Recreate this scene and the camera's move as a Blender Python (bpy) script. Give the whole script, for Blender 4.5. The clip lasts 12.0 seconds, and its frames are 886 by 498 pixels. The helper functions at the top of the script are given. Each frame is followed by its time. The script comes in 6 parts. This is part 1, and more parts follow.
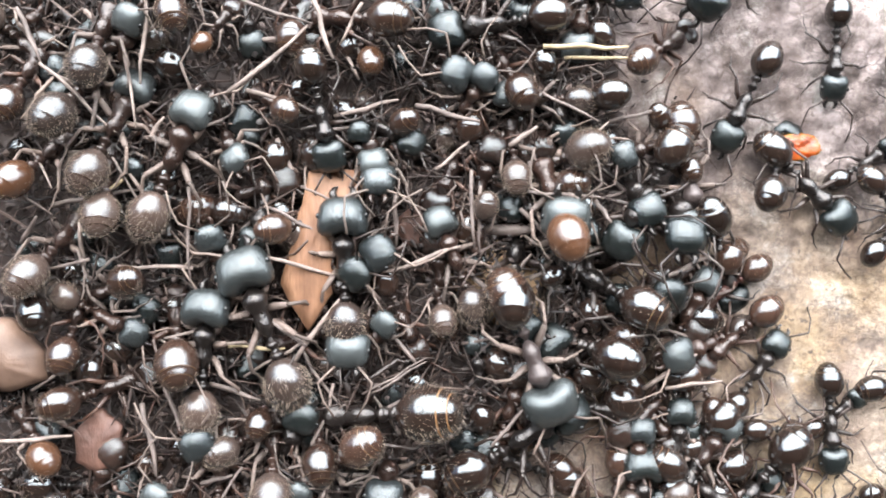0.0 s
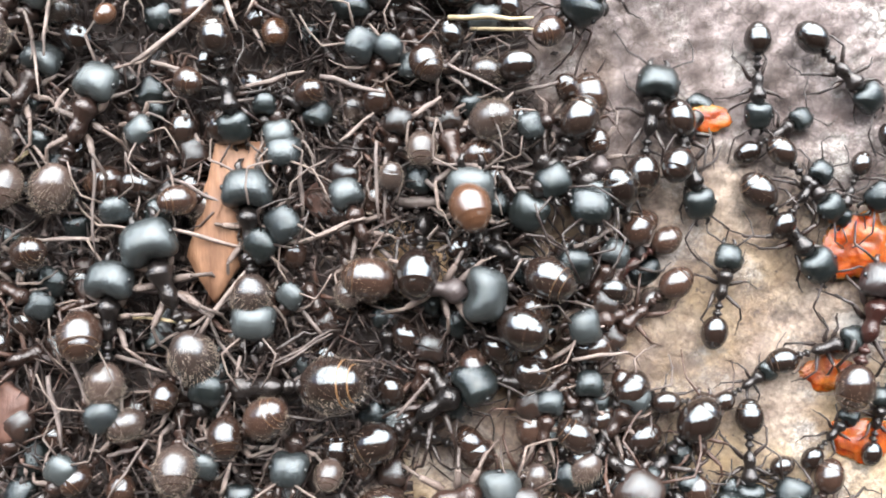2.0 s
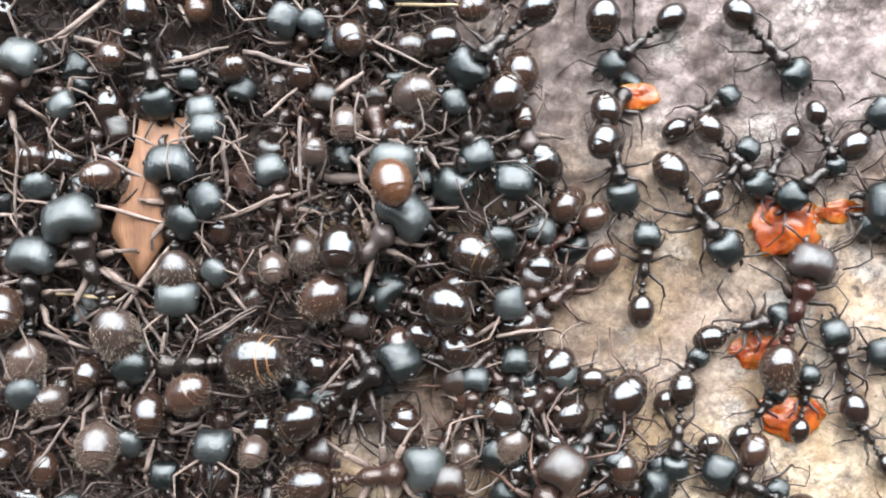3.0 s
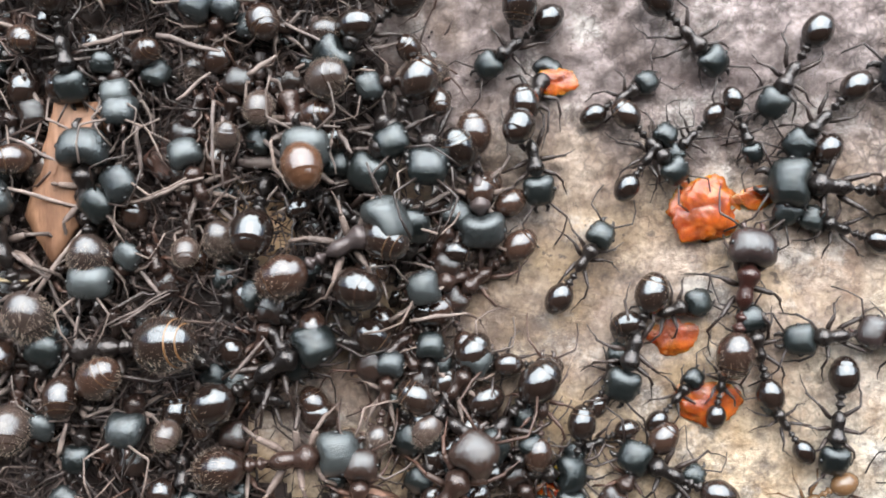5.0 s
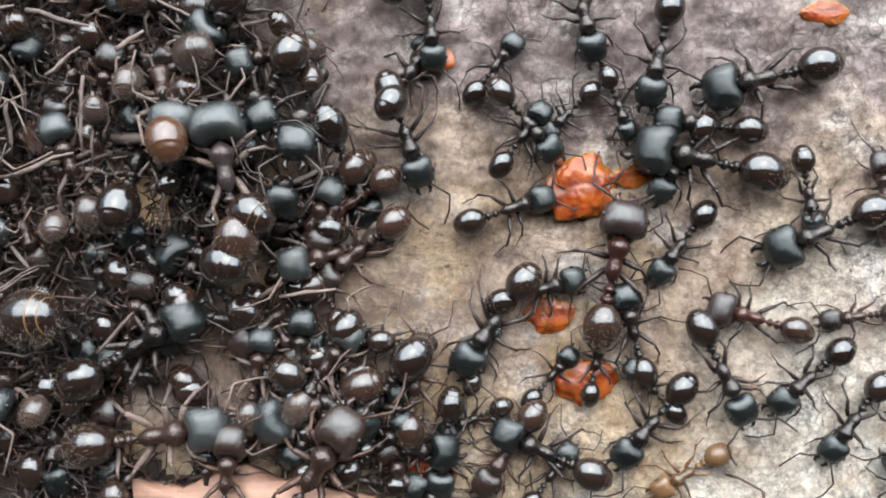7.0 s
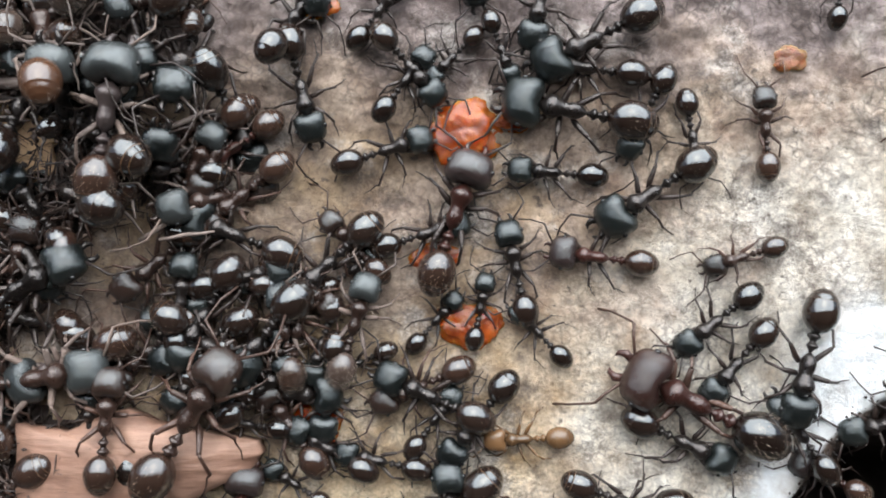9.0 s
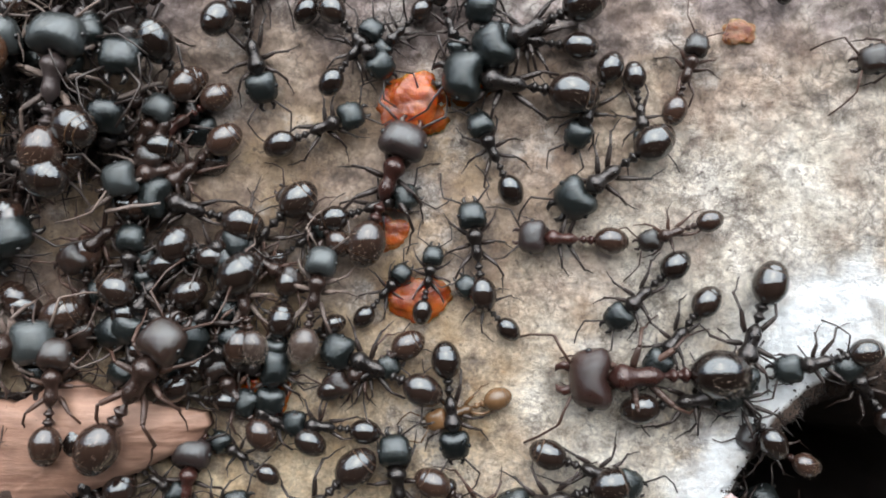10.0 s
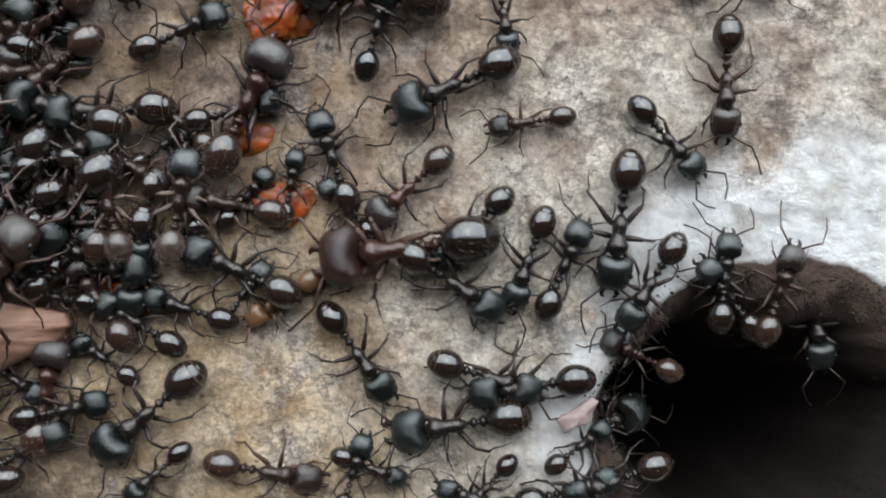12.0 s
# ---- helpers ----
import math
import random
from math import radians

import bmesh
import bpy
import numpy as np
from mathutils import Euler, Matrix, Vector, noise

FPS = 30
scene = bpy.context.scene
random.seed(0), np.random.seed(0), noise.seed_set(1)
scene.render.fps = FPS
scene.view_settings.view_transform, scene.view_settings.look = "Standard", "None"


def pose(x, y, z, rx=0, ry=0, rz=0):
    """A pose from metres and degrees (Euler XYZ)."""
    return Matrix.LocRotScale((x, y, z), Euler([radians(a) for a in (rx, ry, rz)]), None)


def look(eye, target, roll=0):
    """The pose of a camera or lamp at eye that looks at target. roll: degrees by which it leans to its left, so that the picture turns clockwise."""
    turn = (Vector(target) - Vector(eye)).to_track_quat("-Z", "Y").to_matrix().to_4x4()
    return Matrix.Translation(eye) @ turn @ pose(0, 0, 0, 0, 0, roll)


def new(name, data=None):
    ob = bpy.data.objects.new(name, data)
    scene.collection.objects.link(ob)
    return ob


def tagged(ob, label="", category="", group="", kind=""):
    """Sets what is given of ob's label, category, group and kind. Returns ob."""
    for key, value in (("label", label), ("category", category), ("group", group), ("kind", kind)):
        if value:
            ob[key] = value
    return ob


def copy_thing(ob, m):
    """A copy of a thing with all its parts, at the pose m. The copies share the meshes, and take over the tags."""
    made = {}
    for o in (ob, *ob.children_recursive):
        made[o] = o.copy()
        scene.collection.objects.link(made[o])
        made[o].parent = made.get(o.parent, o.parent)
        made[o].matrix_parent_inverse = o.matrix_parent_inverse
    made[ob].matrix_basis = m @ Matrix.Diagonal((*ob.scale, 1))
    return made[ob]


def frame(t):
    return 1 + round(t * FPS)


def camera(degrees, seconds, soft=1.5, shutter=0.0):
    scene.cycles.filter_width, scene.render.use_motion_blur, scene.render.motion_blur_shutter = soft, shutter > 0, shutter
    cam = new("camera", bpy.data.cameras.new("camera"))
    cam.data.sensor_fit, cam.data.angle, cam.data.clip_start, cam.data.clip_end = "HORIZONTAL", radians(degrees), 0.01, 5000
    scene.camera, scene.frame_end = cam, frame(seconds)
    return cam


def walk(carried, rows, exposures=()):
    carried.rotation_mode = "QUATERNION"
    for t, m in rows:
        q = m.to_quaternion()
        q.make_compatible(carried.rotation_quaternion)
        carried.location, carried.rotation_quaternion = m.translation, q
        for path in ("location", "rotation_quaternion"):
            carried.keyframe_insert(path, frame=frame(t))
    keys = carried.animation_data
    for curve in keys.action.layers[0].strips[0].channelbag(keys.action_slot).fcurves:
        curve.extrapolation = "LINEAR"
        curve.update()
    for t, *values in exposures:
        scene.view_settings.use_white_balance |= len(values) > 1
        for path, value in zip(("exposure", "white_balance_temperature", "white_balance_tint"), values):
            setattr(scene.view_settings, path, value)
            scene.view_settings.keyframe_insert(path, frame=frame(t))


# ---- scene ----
MM = 0.001


def at(x, y, z, rx=0, ry=0, rz=0):
    """A pose from millimetres and degrees."""
    return pose(x * MM, y * MM, z * MM, rx, ry, rz)


# The ground lies level and the camera hangs over it, looking down.
cam = camera(53.6, 12.0, soft=1.8, shutter=0.3)
walk(cam, [
    (0.0, at(-0.103, -0.106, 45.071, 0.143, -0.125, -0.142)),
    (0.5, at(1.245, -0.080, 45.052, 0.133, -0.093, -0.061)),
    (1.0, at(1.751, -0.353, 45.036, 0.136, -0.052, -0.110)),
    (1.5, at(2.851, -1.021, 45.023, 0.172, -0.038, -0.206)),
    (2.0, at(4.561, -1.586, 45.000, 0.237, -0.033, -0.273)),
    (2.5, at(6.083, -2.193, 44.947, 0.282, -0.109, -0.316)),
    (3.0, at(8.103, -2.818, 44.915, 0.305, -0.210, -0.268)),
    (3.5, at(9.828, -3.326, 44.888, 0.332, -0.336, -0.211)),
    (5.5, at(13.390, -3.626, 44.896, 0.364, -0.445, -0.069)),
    (6.0, at(15.269, -3.732, 44.905, 0.395, -0.493, 0.019)),
    (6.5, at(16.788, -4.215, 44.919, 0.423, -0.537, 0.121)),
    (7.0, at(18.408, -4.834, 44.926, 0.435, -0.507, 0.101)),
    (7.2, at(19.006, -5.097, 44.936, 0.438, -0.405, 0.048)),
    (9.0, at(24.503, -7.659, 45.011, 0.444, -0.231, -0.074)),
    (9.5, at(25.851, -8.289, 45.040, 0.425, -0.146, -0.091)),
    (10.0, at(27.244, -8.993, 45.049, 0.392, -0.120, -0.015)),
    (10.5, at(27.933, -9.398, 45.047, 0.335, -0.139, 0.021)),
    (11.0, at(29.483, -10.347, 45.044, 0.313, -0.162, 0.057)),
    (11.5, at(32.067, -12.043, 45.036, 0.291, -0.173, 0.115)),
    (12.0, at(34.165, -13.815, 45.028, 0.289, -0.202, 0.210)),
], exposures=[(0.0, 1.58), (2.5, 1.45), (5.5, 0.90), (7.0, 0.67), (9.0, 0.44), (10.5, 0.17), (12.0, -0.20)])

# ---- light: an open overcast sky, brightest up the slope ----
world = bpy.data.worlds.new("sky")
scene.world = world
world.use_nodes = True
sky = world.node_tree.nodes.new("ShaderNodeTexSky")
sky.sky_type, sky.sun_disc = "NISHITA", False
sky.sun_elevation, sky.sun_rotation = radians(50), radians(0)
sky.air_density, sky.dust_density, sky.ozone_density = 1.0, 3.0, 1.0
backg = world.node_tree.nodes["Background"]
backg.inputs[1].default_value = 0.12
world.node_tree.links.new(sky.outputs[0], backg.inputs[0])

sun = new("sun", bpy.data.lights.new("sun", "SUN"))
sun.data.energy, sun.data.angle, sun.data.color = 8.0, radians(106), (0.945, 0.98, 1.02)
sun.matrix_world = look((0.03, 0.64, 0.77), (0, 0, 0))

# ---- materials ----
def material(name, base, rough, metal=0.0):
    m = bpy.data.materials.new(name)
    m.use_nodes = True
    b = m.node_tree.nodes["Principled BSDF"]
    b.inputs["Base Color"].default_value = (*base, 1)
    b.inputs["Roughness"].default_value = rough
    b.inputs["Metallic"].default_value = metal
    return m, m.node_tree, b


def node(tree, kind, **inputs):
    n = tree.nodes.new("ShaderNode" + kind)
    for key, value in inputs.items():
        n.inputs[key.replace("_", " ")].default_value = value
    return n


def ramp(tree, source, *stops):
    r = tree.nodes.new("ShaderNodeValToRGB")
    e = r.color_ramp.elements
    while len(e) < len(stops):
        e.new(0.5)
    for k, (p, c) in zip(e, stops):
        k.position, k.color = p, (*c, 1) if len(c) == 3 else c
    tree.links.new(source, r.inputs[0])
    return r.outputs[0]


def mix(tree, factor, a, b, mode="MIX"):
    m = tree.nodes.new("ShaderNodeMix")
    m.data_type, m.blend_type = "RGBA", mode
    for value, socket in ((factor, m.inputs[0]), (a, m.inputs[6]), (b, m.inputs[7])):
        if isinstance(value, bpy.types.NodeSocket):
            tree.links.new(value, socket)
        elif isinstance(value, tuple):
            socket.default_value = (*value, 1)
        else:
            socket.default_value = value
    return m.outputs[2]


def grain(tree, scale, detail=4.0, rough=0.55, where="Object", stretch=None):
    co = tree.nodes.new("ShaderNodeTexCoord").outputs[where]
    if stretch:
        mp = tree.nodes.new("ShaderNodeMapping")
        mp.inputs["Scale"].default_value = stretch
        tree.links.new(co, mp.inputs[0])
        co = mp.outputs[0]
    n = node(tree, "TexNoise", Scale=scale, Detail=detail, Roughness=rough)
    tree.links.new(co, n.inputs["Vector"])
    return n.outputs["Fac"]


def bump(tree, b, height, strength, distance):
    k = node(tree, "Bump", Strength=strength, Distance=distance)
    tree.links.new(height, k.inputs["Height"])
    tree.links.new(k.outputs[0], b.inputs["Normal"])


def chitin(name, dark, light, rough, fine, relief, stretch=None, gloss=1.6, coat=0.0, sheen=(0.88, 0.985, 1.0)):
    """Horny skin: two tones in soft clouds, a pitted or furrowed relief, and a slight difference from ant to ant."""
    m, tree, b = material(name, dark, rough)
    b.inputs["IOR"].default_value = gloss
    b.inputs["Specular Tint"].default_value = (*sheen, 1)
    b.inputs["Coat Tint"].default_value = (1, 1, 1, 1)
    b.inputs["Coat Weight"].default_value = coat
    b.inputs["Coat Roughness"].default_value = rough * 0.9
    b.inputs["Coat IOR"].default_value = 1.8
    each = tree.nodes.new("ShaderNodeObjectInfo").outputs["Random"]
    tone = mix(tree, grain(tree, 6.0), dark, light)
    shift = ramp(tree, each, (0.0, (0.55, 0.55, 0.55)), (1.0, (1.25, 1.2, 1.15)))
    tree.links.new(mix(tree, 1.0, tone, shift, "MULTIPLY"), b.inputs["Base Color"])
    g = grain(tree, 1.0 if stretch else fine, 3.0, stretch=stretch)
    r = node(tree, "MapRange", To_Min=rough * 0.7, To_Max=rough * 1.4)
    tree.links.new(grain(tree, 14.0), r.inputs[0])
    tree.links.new(r.outputs[0], b.inputs["Roughness"])
    bump(tree, b, g, relief, 0.02)
    return m


FURROWS = (18.0, 170.0, 110.0)
COMBED = (9.0, 130.0, 130.0)
HEAD_BLACK = chitin("head_black", (0.005, 0.0065, 0.0065), (0.014, 0.0175, 0.0175), 0.12, 55.0, 0.22, FURROWS, 1.62, 0.12)
HEAD_RED = chitin("head_red", (0.022, 0.010, 0.0090), (0.055, 0.026, 0.021), 0.17, 55.0, 0.26, FURROWS, 1.58, 0.06)
HEAD_BROWN = chitin("head_brown", (0.014, 0.009, 0.0075), (0.034, 0.021, 0.017), 0.12, 55.0, 0.22, FURROWS, 1.62, 0.12)
HEAD_GREY = chitin("head_grey", (0.016, 0.019, 0.0195), (0.046, 0.053, 0.054), 0.12, 55.0, 0.22, FURROWS, 1.62, 0.12)
HEAD_DARKRED = chitin("head_darkred", (0.016, 0.0115, 0.0115), (0.036, 0.026, 0.025), 0.12, 55.0, 0.22, FURROWS, 1.62, 0.12)
BODY_DULL = chitin("body_dull", (0.032, 0.024, 0.024), (0.070, 0.054, 0.052), 0.40, 30.0, 0.14, sheen=(1.0, 0.95, 0.92))
GASTER_DUSTY = chitin("gaster_dusty", (0.024, 0.0175, 0.0155), (0.078, 0.056, 0.047), 0.11, 70.0, 0.10, COMBED, 1.62, 0.14, sheen=(0.90, 0.98, 1.0))
BODY_BLACK = chitin("body_black", (0.0055, 0.0046, 0.0044), (0.014, 0.011, 0.010), 0.28, 30.0, 0.14, sheen=(1.0, 0.95, 0.92))
BODY_RED = chitin("body_red", (0.024, 0.0085, 0.0065), (0.052, 0.019, 0.015), 0.28, 30.0, 0.14, sheen=(1.0, 0.95, 0.92))
BODY_BROWN = chitin("body_brown", (0.015, 0.0085, 0.0065), (0.036, 0.020, 0.0155), 0.28, 30.0, 0.14, sheen=(1.0, 0.95, 0.92))
GASTER_BLACK = chitin("gaster_black", (0.008, 0.0055, 0.0048), (0.022, 0.0135, 0.0105), 0.08, 70.0, 0.05, COMBED, 1.68, 0.32)
GASTER_BROWN = chitin("gaster_brown", (0.019, 0.0110, 0.0085), (0.048, 0.027, 0.0195), 0.09, 70.0, 0.07, COMBED, 1.66, 0.24, sheen=(0.90, 0.98, 1.0))
AMBER = chitin("amber", (0.085, 0.045, 0.020), (0.17, 0.095, 0.045), 0.24, 60.0, 0.10)
GASTER_AMBER = chitin("gaster_amber", (0.034, 0.0165, 0.0095), (0.085, 0.042, 0.024), 0.10, 70.0, 0.08, COMBED, 1.64, 0.20, sheen=(0.93, 0.98, 1.0))
RIM = chitin("rim", (0.034, 0.0195, 0.0115), (0.088, 0.050, 0.027), 0.26, 60.0, 0.10)
LEG_DARK = chitin("leg_dark", (0.0105, 0.0066, 0.0055), (0.026, 0.016, 0.0125), 0.36, 40.0, 0.2, sheen=(1.0, 0.95, 0.92))
LEG_BROWN = chitin("leg_brown", (0.034, 0.0165, 0.0115), (0.070, 0.035, 0.023), 0.42, 40.0, 0.2, sheen=(1.0, 0.95, 0.92))
LEG_DUSTY = chitin("leg_dusty", (0.062, 0.045, 0.038), (0.20, 0.154, 0.131), 0.55, 40.0, 0.25, sheen=(1.0, 0.95, 0.92))
HAIR = material("bristle", (0.20, 0.155, 0.118), 0.5)[0]
EYE = material("eye", (0.01, 0.01, 0.01), 0.2)[0]

# ---- ground ----
def smooth_step(a, b, x):
    x = min(1.0, max(0.0, (x - a) / (b - a)))
    return x * x * (3 - 2 * x)


HOLE = (52.0, -24.0)


def hole_distance(x, y):
    """How far outside the rim of the nest entrance a place lies, in millimetres; below zero within."""
    dx, dy = x - HOLE[0], y - HOLE[1]
    a = math.atan2(dy, dx)
    rim = 9.9 + 0.7 * math.sin(3 * a + 0.6) + 0.5 * math.sin(7 * a) + 0.35 * noise.noise(Vector((x * 0.9, y * 0.9, 4)))
    return math.hypot(dx, dy) - rim


def heap_depth(x, y):
    """How thick the heap of litter lies, from 0 to 1."""
    edge = 10.5 if y > -4 else 10.5 - 6.0 * smooth_step(-4, -9, y) + 8.0 * smooth_step(-14, -19, y)
    edge += 2.2 * noise.noise(Vector((x * 0.2, y * 0.2, 8))) + 1.2 * noise.noise(Vector((x * 0.6, y * 0.6, 3)))
    return smooth_step(edge + 1.0, edge - 4.5, x) * smooth_step(70, 45, math.hypot(x, y))


def ground_height(x, y):
    """Height of the bare stone in millimetres, its pits and swells included."""
    p = Vector((x, y, 0))
    rough = 0.7 + 1.1 * smooth_step(-8, 2, y)
    h = 0.5 * noise.noise(p * 0.07) + 0.25 * noise.noise(p * 0.33) + rough * (0.16 * noise.noise(p * 1.1) + 0.13 * noise.noise(p * 2.1) - 0.16 * max(0.0, noise.noise(p * 1.5 + Vector((0, 0, 7))) - 0.12))
    gentle = smooth_step(-0.1, 0.9, math.sin(math.atan2(y - HOLE[1], x - HOLE[0]) + 0.35))
    return h - 36 * smooth_step(0.3, -4.5 - 4.5 * gentle, hole_distance(x, y)) ** (1.5 + 0.4 * gentle)


def spread(lo, hi, step, reach):
    """Even steps over the seen stretch, ever wider ones out to the horizon."""
    row = [lo + step * i for i in range(int(round((hi - lo) / step)) + 1)]
    d, grow = step, 0.0
    while grow < reach:
        d *= 1.5
        grow += d
        row = [lo - grow, *row, hi + grow]
    return row


def build_ground():
    xs, ys = spread(-26, 64, 0.25, 60000), spread(-36, 18, 0.25, 60000)
    bm_v = [(x * MM, y * MM, ground_height(x, y) * MM) for y in ys for x in xs]
    n = len(xs)
    bm_f = [(j * n + i, j * n + i + 1, (j + 1) * n + i + 1, (j + 1) * n + i) for j in range(len(ys) - 1) for i in range(n - 1)]
    me = bpy.data.meshes.new("ground")
    me.from_pydata(bm_v, [], bm_f)
    for p in me.polygons:
        p.use_smooth = True
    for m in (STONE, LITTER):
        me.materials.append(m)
    for p in me.polygons:
        x, y = p.center.x / MM, p.center.y / MM
        if heap_depth(x, y) > 0.42 + 0.25 * noise.noise(Vector((x * 0.8, y * 0.8, 5))):
            p.material_index = 1
    return tagged(new("ground", me), "weathered beige and grey stone with dark specks", "ground", kind="structure")


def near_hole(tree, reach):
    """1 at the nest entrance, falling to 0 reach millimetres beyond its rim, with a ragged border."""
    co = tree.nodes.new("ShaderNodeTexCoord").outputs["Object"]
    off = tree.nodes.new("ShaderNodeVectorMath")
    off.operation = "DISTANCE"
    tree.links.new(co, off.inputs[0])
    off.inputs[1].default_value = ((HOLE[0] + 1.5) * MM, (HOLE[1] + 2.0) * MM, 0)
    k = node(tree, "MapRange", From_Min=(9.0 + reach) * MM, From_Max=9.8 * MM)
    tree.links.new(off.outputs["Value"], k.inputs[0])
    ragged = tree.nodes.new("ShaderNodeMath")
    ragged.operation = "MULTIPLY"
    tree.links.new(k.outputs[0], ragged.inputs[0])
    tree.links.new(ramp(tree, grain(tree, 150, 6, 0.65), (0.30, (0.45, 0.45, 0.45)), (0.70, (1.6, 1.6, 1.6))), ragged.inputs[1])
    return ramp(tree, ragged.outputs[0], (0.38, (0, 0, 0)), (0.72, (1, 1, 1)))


def product(tree, a, b):
    m = tree.nodes.new("ShaderNodeMath")
    m.operation = "MULTIPLY"
    for value, socket in ((a, m.inputs[0]), (b, m.inputs[1])):
        if isinstance(value, bpy.types.NodeSocket):
            tree.links.new(value, socket)
        else:
            socket.default_value = value
    return m.outputs[0]


def grey_ramp(tree, source, a, low, b, high):
    return ramp(tree, source, (a, (low, low, low)), (b, (high, high, high)))


def stone_material():
    """Weathered stone: grey and pitted up the slope, cream and ochre lower down, chalk-white about the nest."""
    m, tree, b = material("stone", (0.4, 0.35, 0.3), 0.8)
    big, mid, tiny = grain(tree, 90, 5), grain(tree, 430, 6, 0.62), grain(tree, 3000, 4, 0.65)
    split = tree.nodes.new("ShaderNodeSeparateXYZ")
    tree.links.new(tree.nodes.new("ShaderNodeTexCoord").outputs["Object"], split.inputs[0])

    def along(axis, lo, hi):
        k = node(tree, "MapRange", From_Min=lo * MM, From_Max=hi * MM)
        tree.links.new(split.outputs[axis], k.inputs[0])
        return k.outputs[0]

    lower = along("Y", 5, -7)
    grey = mix(tree, grey_ramp(tree, mid, 0.34, 0, 0.60, 1), (0.135, 0.101, 0.094), (0.42, 0.350, 0.333))
    cream = mix(tree, grey_ramp(tree, mid, 0.32, 0, 0.58, 1), (0.24, 0.165, 0.122), (0.55, 0.438, 0.345))
    blend = tree.nodes.new("ShaderNodeMath")
    blend.operation = "ADD"
    tree.links.new(lower, blend.inputs[0])
    tree.links.new(grey_ramp(tree, big, 0.25, 0, 0.75, 1), blend.inputs[1])
    tone = mix(tree, grey_ramp(tree, blend.outputs[0], 0.60, 0, 0.90, 1), grey, cream)
    # broad ochre and rust-coloured stains on the lower stone
    ochre = product(tree, grey_ramp(tree, grain(tree, 150, 5, 0.6), 0.46, 0, 0.62, 0.7), lower)
    tone = mix(tree, ochre, tone, (0.50, 0.355, 0.185))
    rust = product(tree, grey_ramp(tree, grain(tree, 260, 5, 0.6, where="Object", stretch=(1, 1, 3)), 0.55, 0, 0.68, 0.55), lower)
    tone = mix(tree, rust, tone, (0.26, 0.15, 0.088))
    # yellow-cream, cleaner stone at the bottom of the slope
    foot = product(tree, along("Y", -10, -18), grey_ramp(tree, grain(tree, 130, 5, 0.6), 0.34, 0.30, 0.52, 1.0))
    tone = mix(tree, foot, tone, mix(tree, grey_ramp(tree, mid, 0.34, 0, 0.58, 1), (0.50, 0.345, 0.185), (0.86, 0.71, 0.49)))
    # chalky grey-white patches with ragged borders
    patch = grey_ramp(tree, grain(tree, 210, 6, 0.66), 0.54, 0, 0.64, 0.75)
    tone = mix(tree, patch, tone, mix(tree, mid, (0.50, 0.465, 0.425), (0.76, 0.73, 0.68)))
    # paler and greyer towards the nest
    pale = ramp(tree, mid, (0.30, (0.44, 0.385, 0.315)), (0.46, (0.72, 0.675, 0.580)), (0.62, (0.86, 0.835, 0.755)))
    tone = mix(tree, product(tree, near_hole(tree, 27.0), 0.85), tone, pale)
    # soft dark blotches, and a net of ragged cracks and pores
    blotch = grey_ramp(tree, grain(tree, 360, 6, 0.68), 0.34, 0.72, 0.45, 0)
    tone = mix(tree, blotch, tone, (0.105, 0.080, 0.070))
    net = grain(tree, 640, 7, 0.70)
    crack = ramp(tree, net, (0.455, (0, 0, 0)), (0.49, (1, 1, 1)), (0.505, (1, 1, 1)), (0.54, (0, 0, 0)))
    crack = product(tree, crack, grey_ramp(tree, grain(tree, 210, 3), 0.42, 0.08, 0.60, 0.60))
    tone = mix(tree, crack, tone, (0.12, 0.09, 0.075))
    tone = mix(tree, 1.0, tone, ramp(tree, tiny, (0.32, (0.72, 0.69, 0.67)), (0.48, (1.0, 1.0, 1.0)), (0.66, (1.18, 1.18, 1.18))), "MULTIPLY")
    cells = node(tree, "TexVoronoi", Scale=1700, Randomness=1.0)
    cells.feature = "DISTANCE_TO_EDGE"
    wander = tree.nodes.new("ShaderNodeVectorMath")
    wander.operation = "MULTIPLY_ADD"
    sway = node(tree, "TexNoise", Scale=1500, Detail=3.0)
    tree.links.new(tree.nodes.new("ShaderNodeTexCoord").outputs["Object"], sway.inputs["Vector"])
    tree.links.new(sway.outputs["Color"], wander.inputs[0])
    wander.inputs[1].default_value = (0.0008,) * 3
    tree.links.new(tree.nodes.new("ShaderNodeTexCoord").outputs["Object"], wander.inputs[2])
    tree.links.new(wander.outputs[0], cells.inputs["Vector"])
    upper = grey_ramp(tree, lower, 0.15, 1.0, 0.75, 0.55)
    pores = product(tree, grey_ramp(tree, cells.outputs["Distance"], 0.03, 0.62, 0.19, 0), grey_ramp(tree, grain(tree, 240, 4), 0.40, 0.04, 0.60, 1))
    tone = mix(tree, product(tree, pores, upper), tone, (0.055, 0.042, 0.038))
    specks = product(tree, grey_ramp(tree, grain(tree, 2000, 4, 0.62), 0.33, 0.85, 0.40, 0), grey_ramp(tree, grain(tree, 300, 3), 0.42, 0.15, 0.60, 1))
    tone = mix(tree, specks, tone, (0.085, 0.065, 0.055))
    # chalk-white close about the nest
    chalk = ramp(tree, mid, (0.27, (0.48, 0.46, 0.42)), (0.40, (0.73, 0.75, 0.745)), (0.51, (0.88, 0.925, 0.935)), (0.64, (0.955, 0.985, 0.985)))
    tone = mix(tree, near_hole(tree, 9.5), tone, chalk)
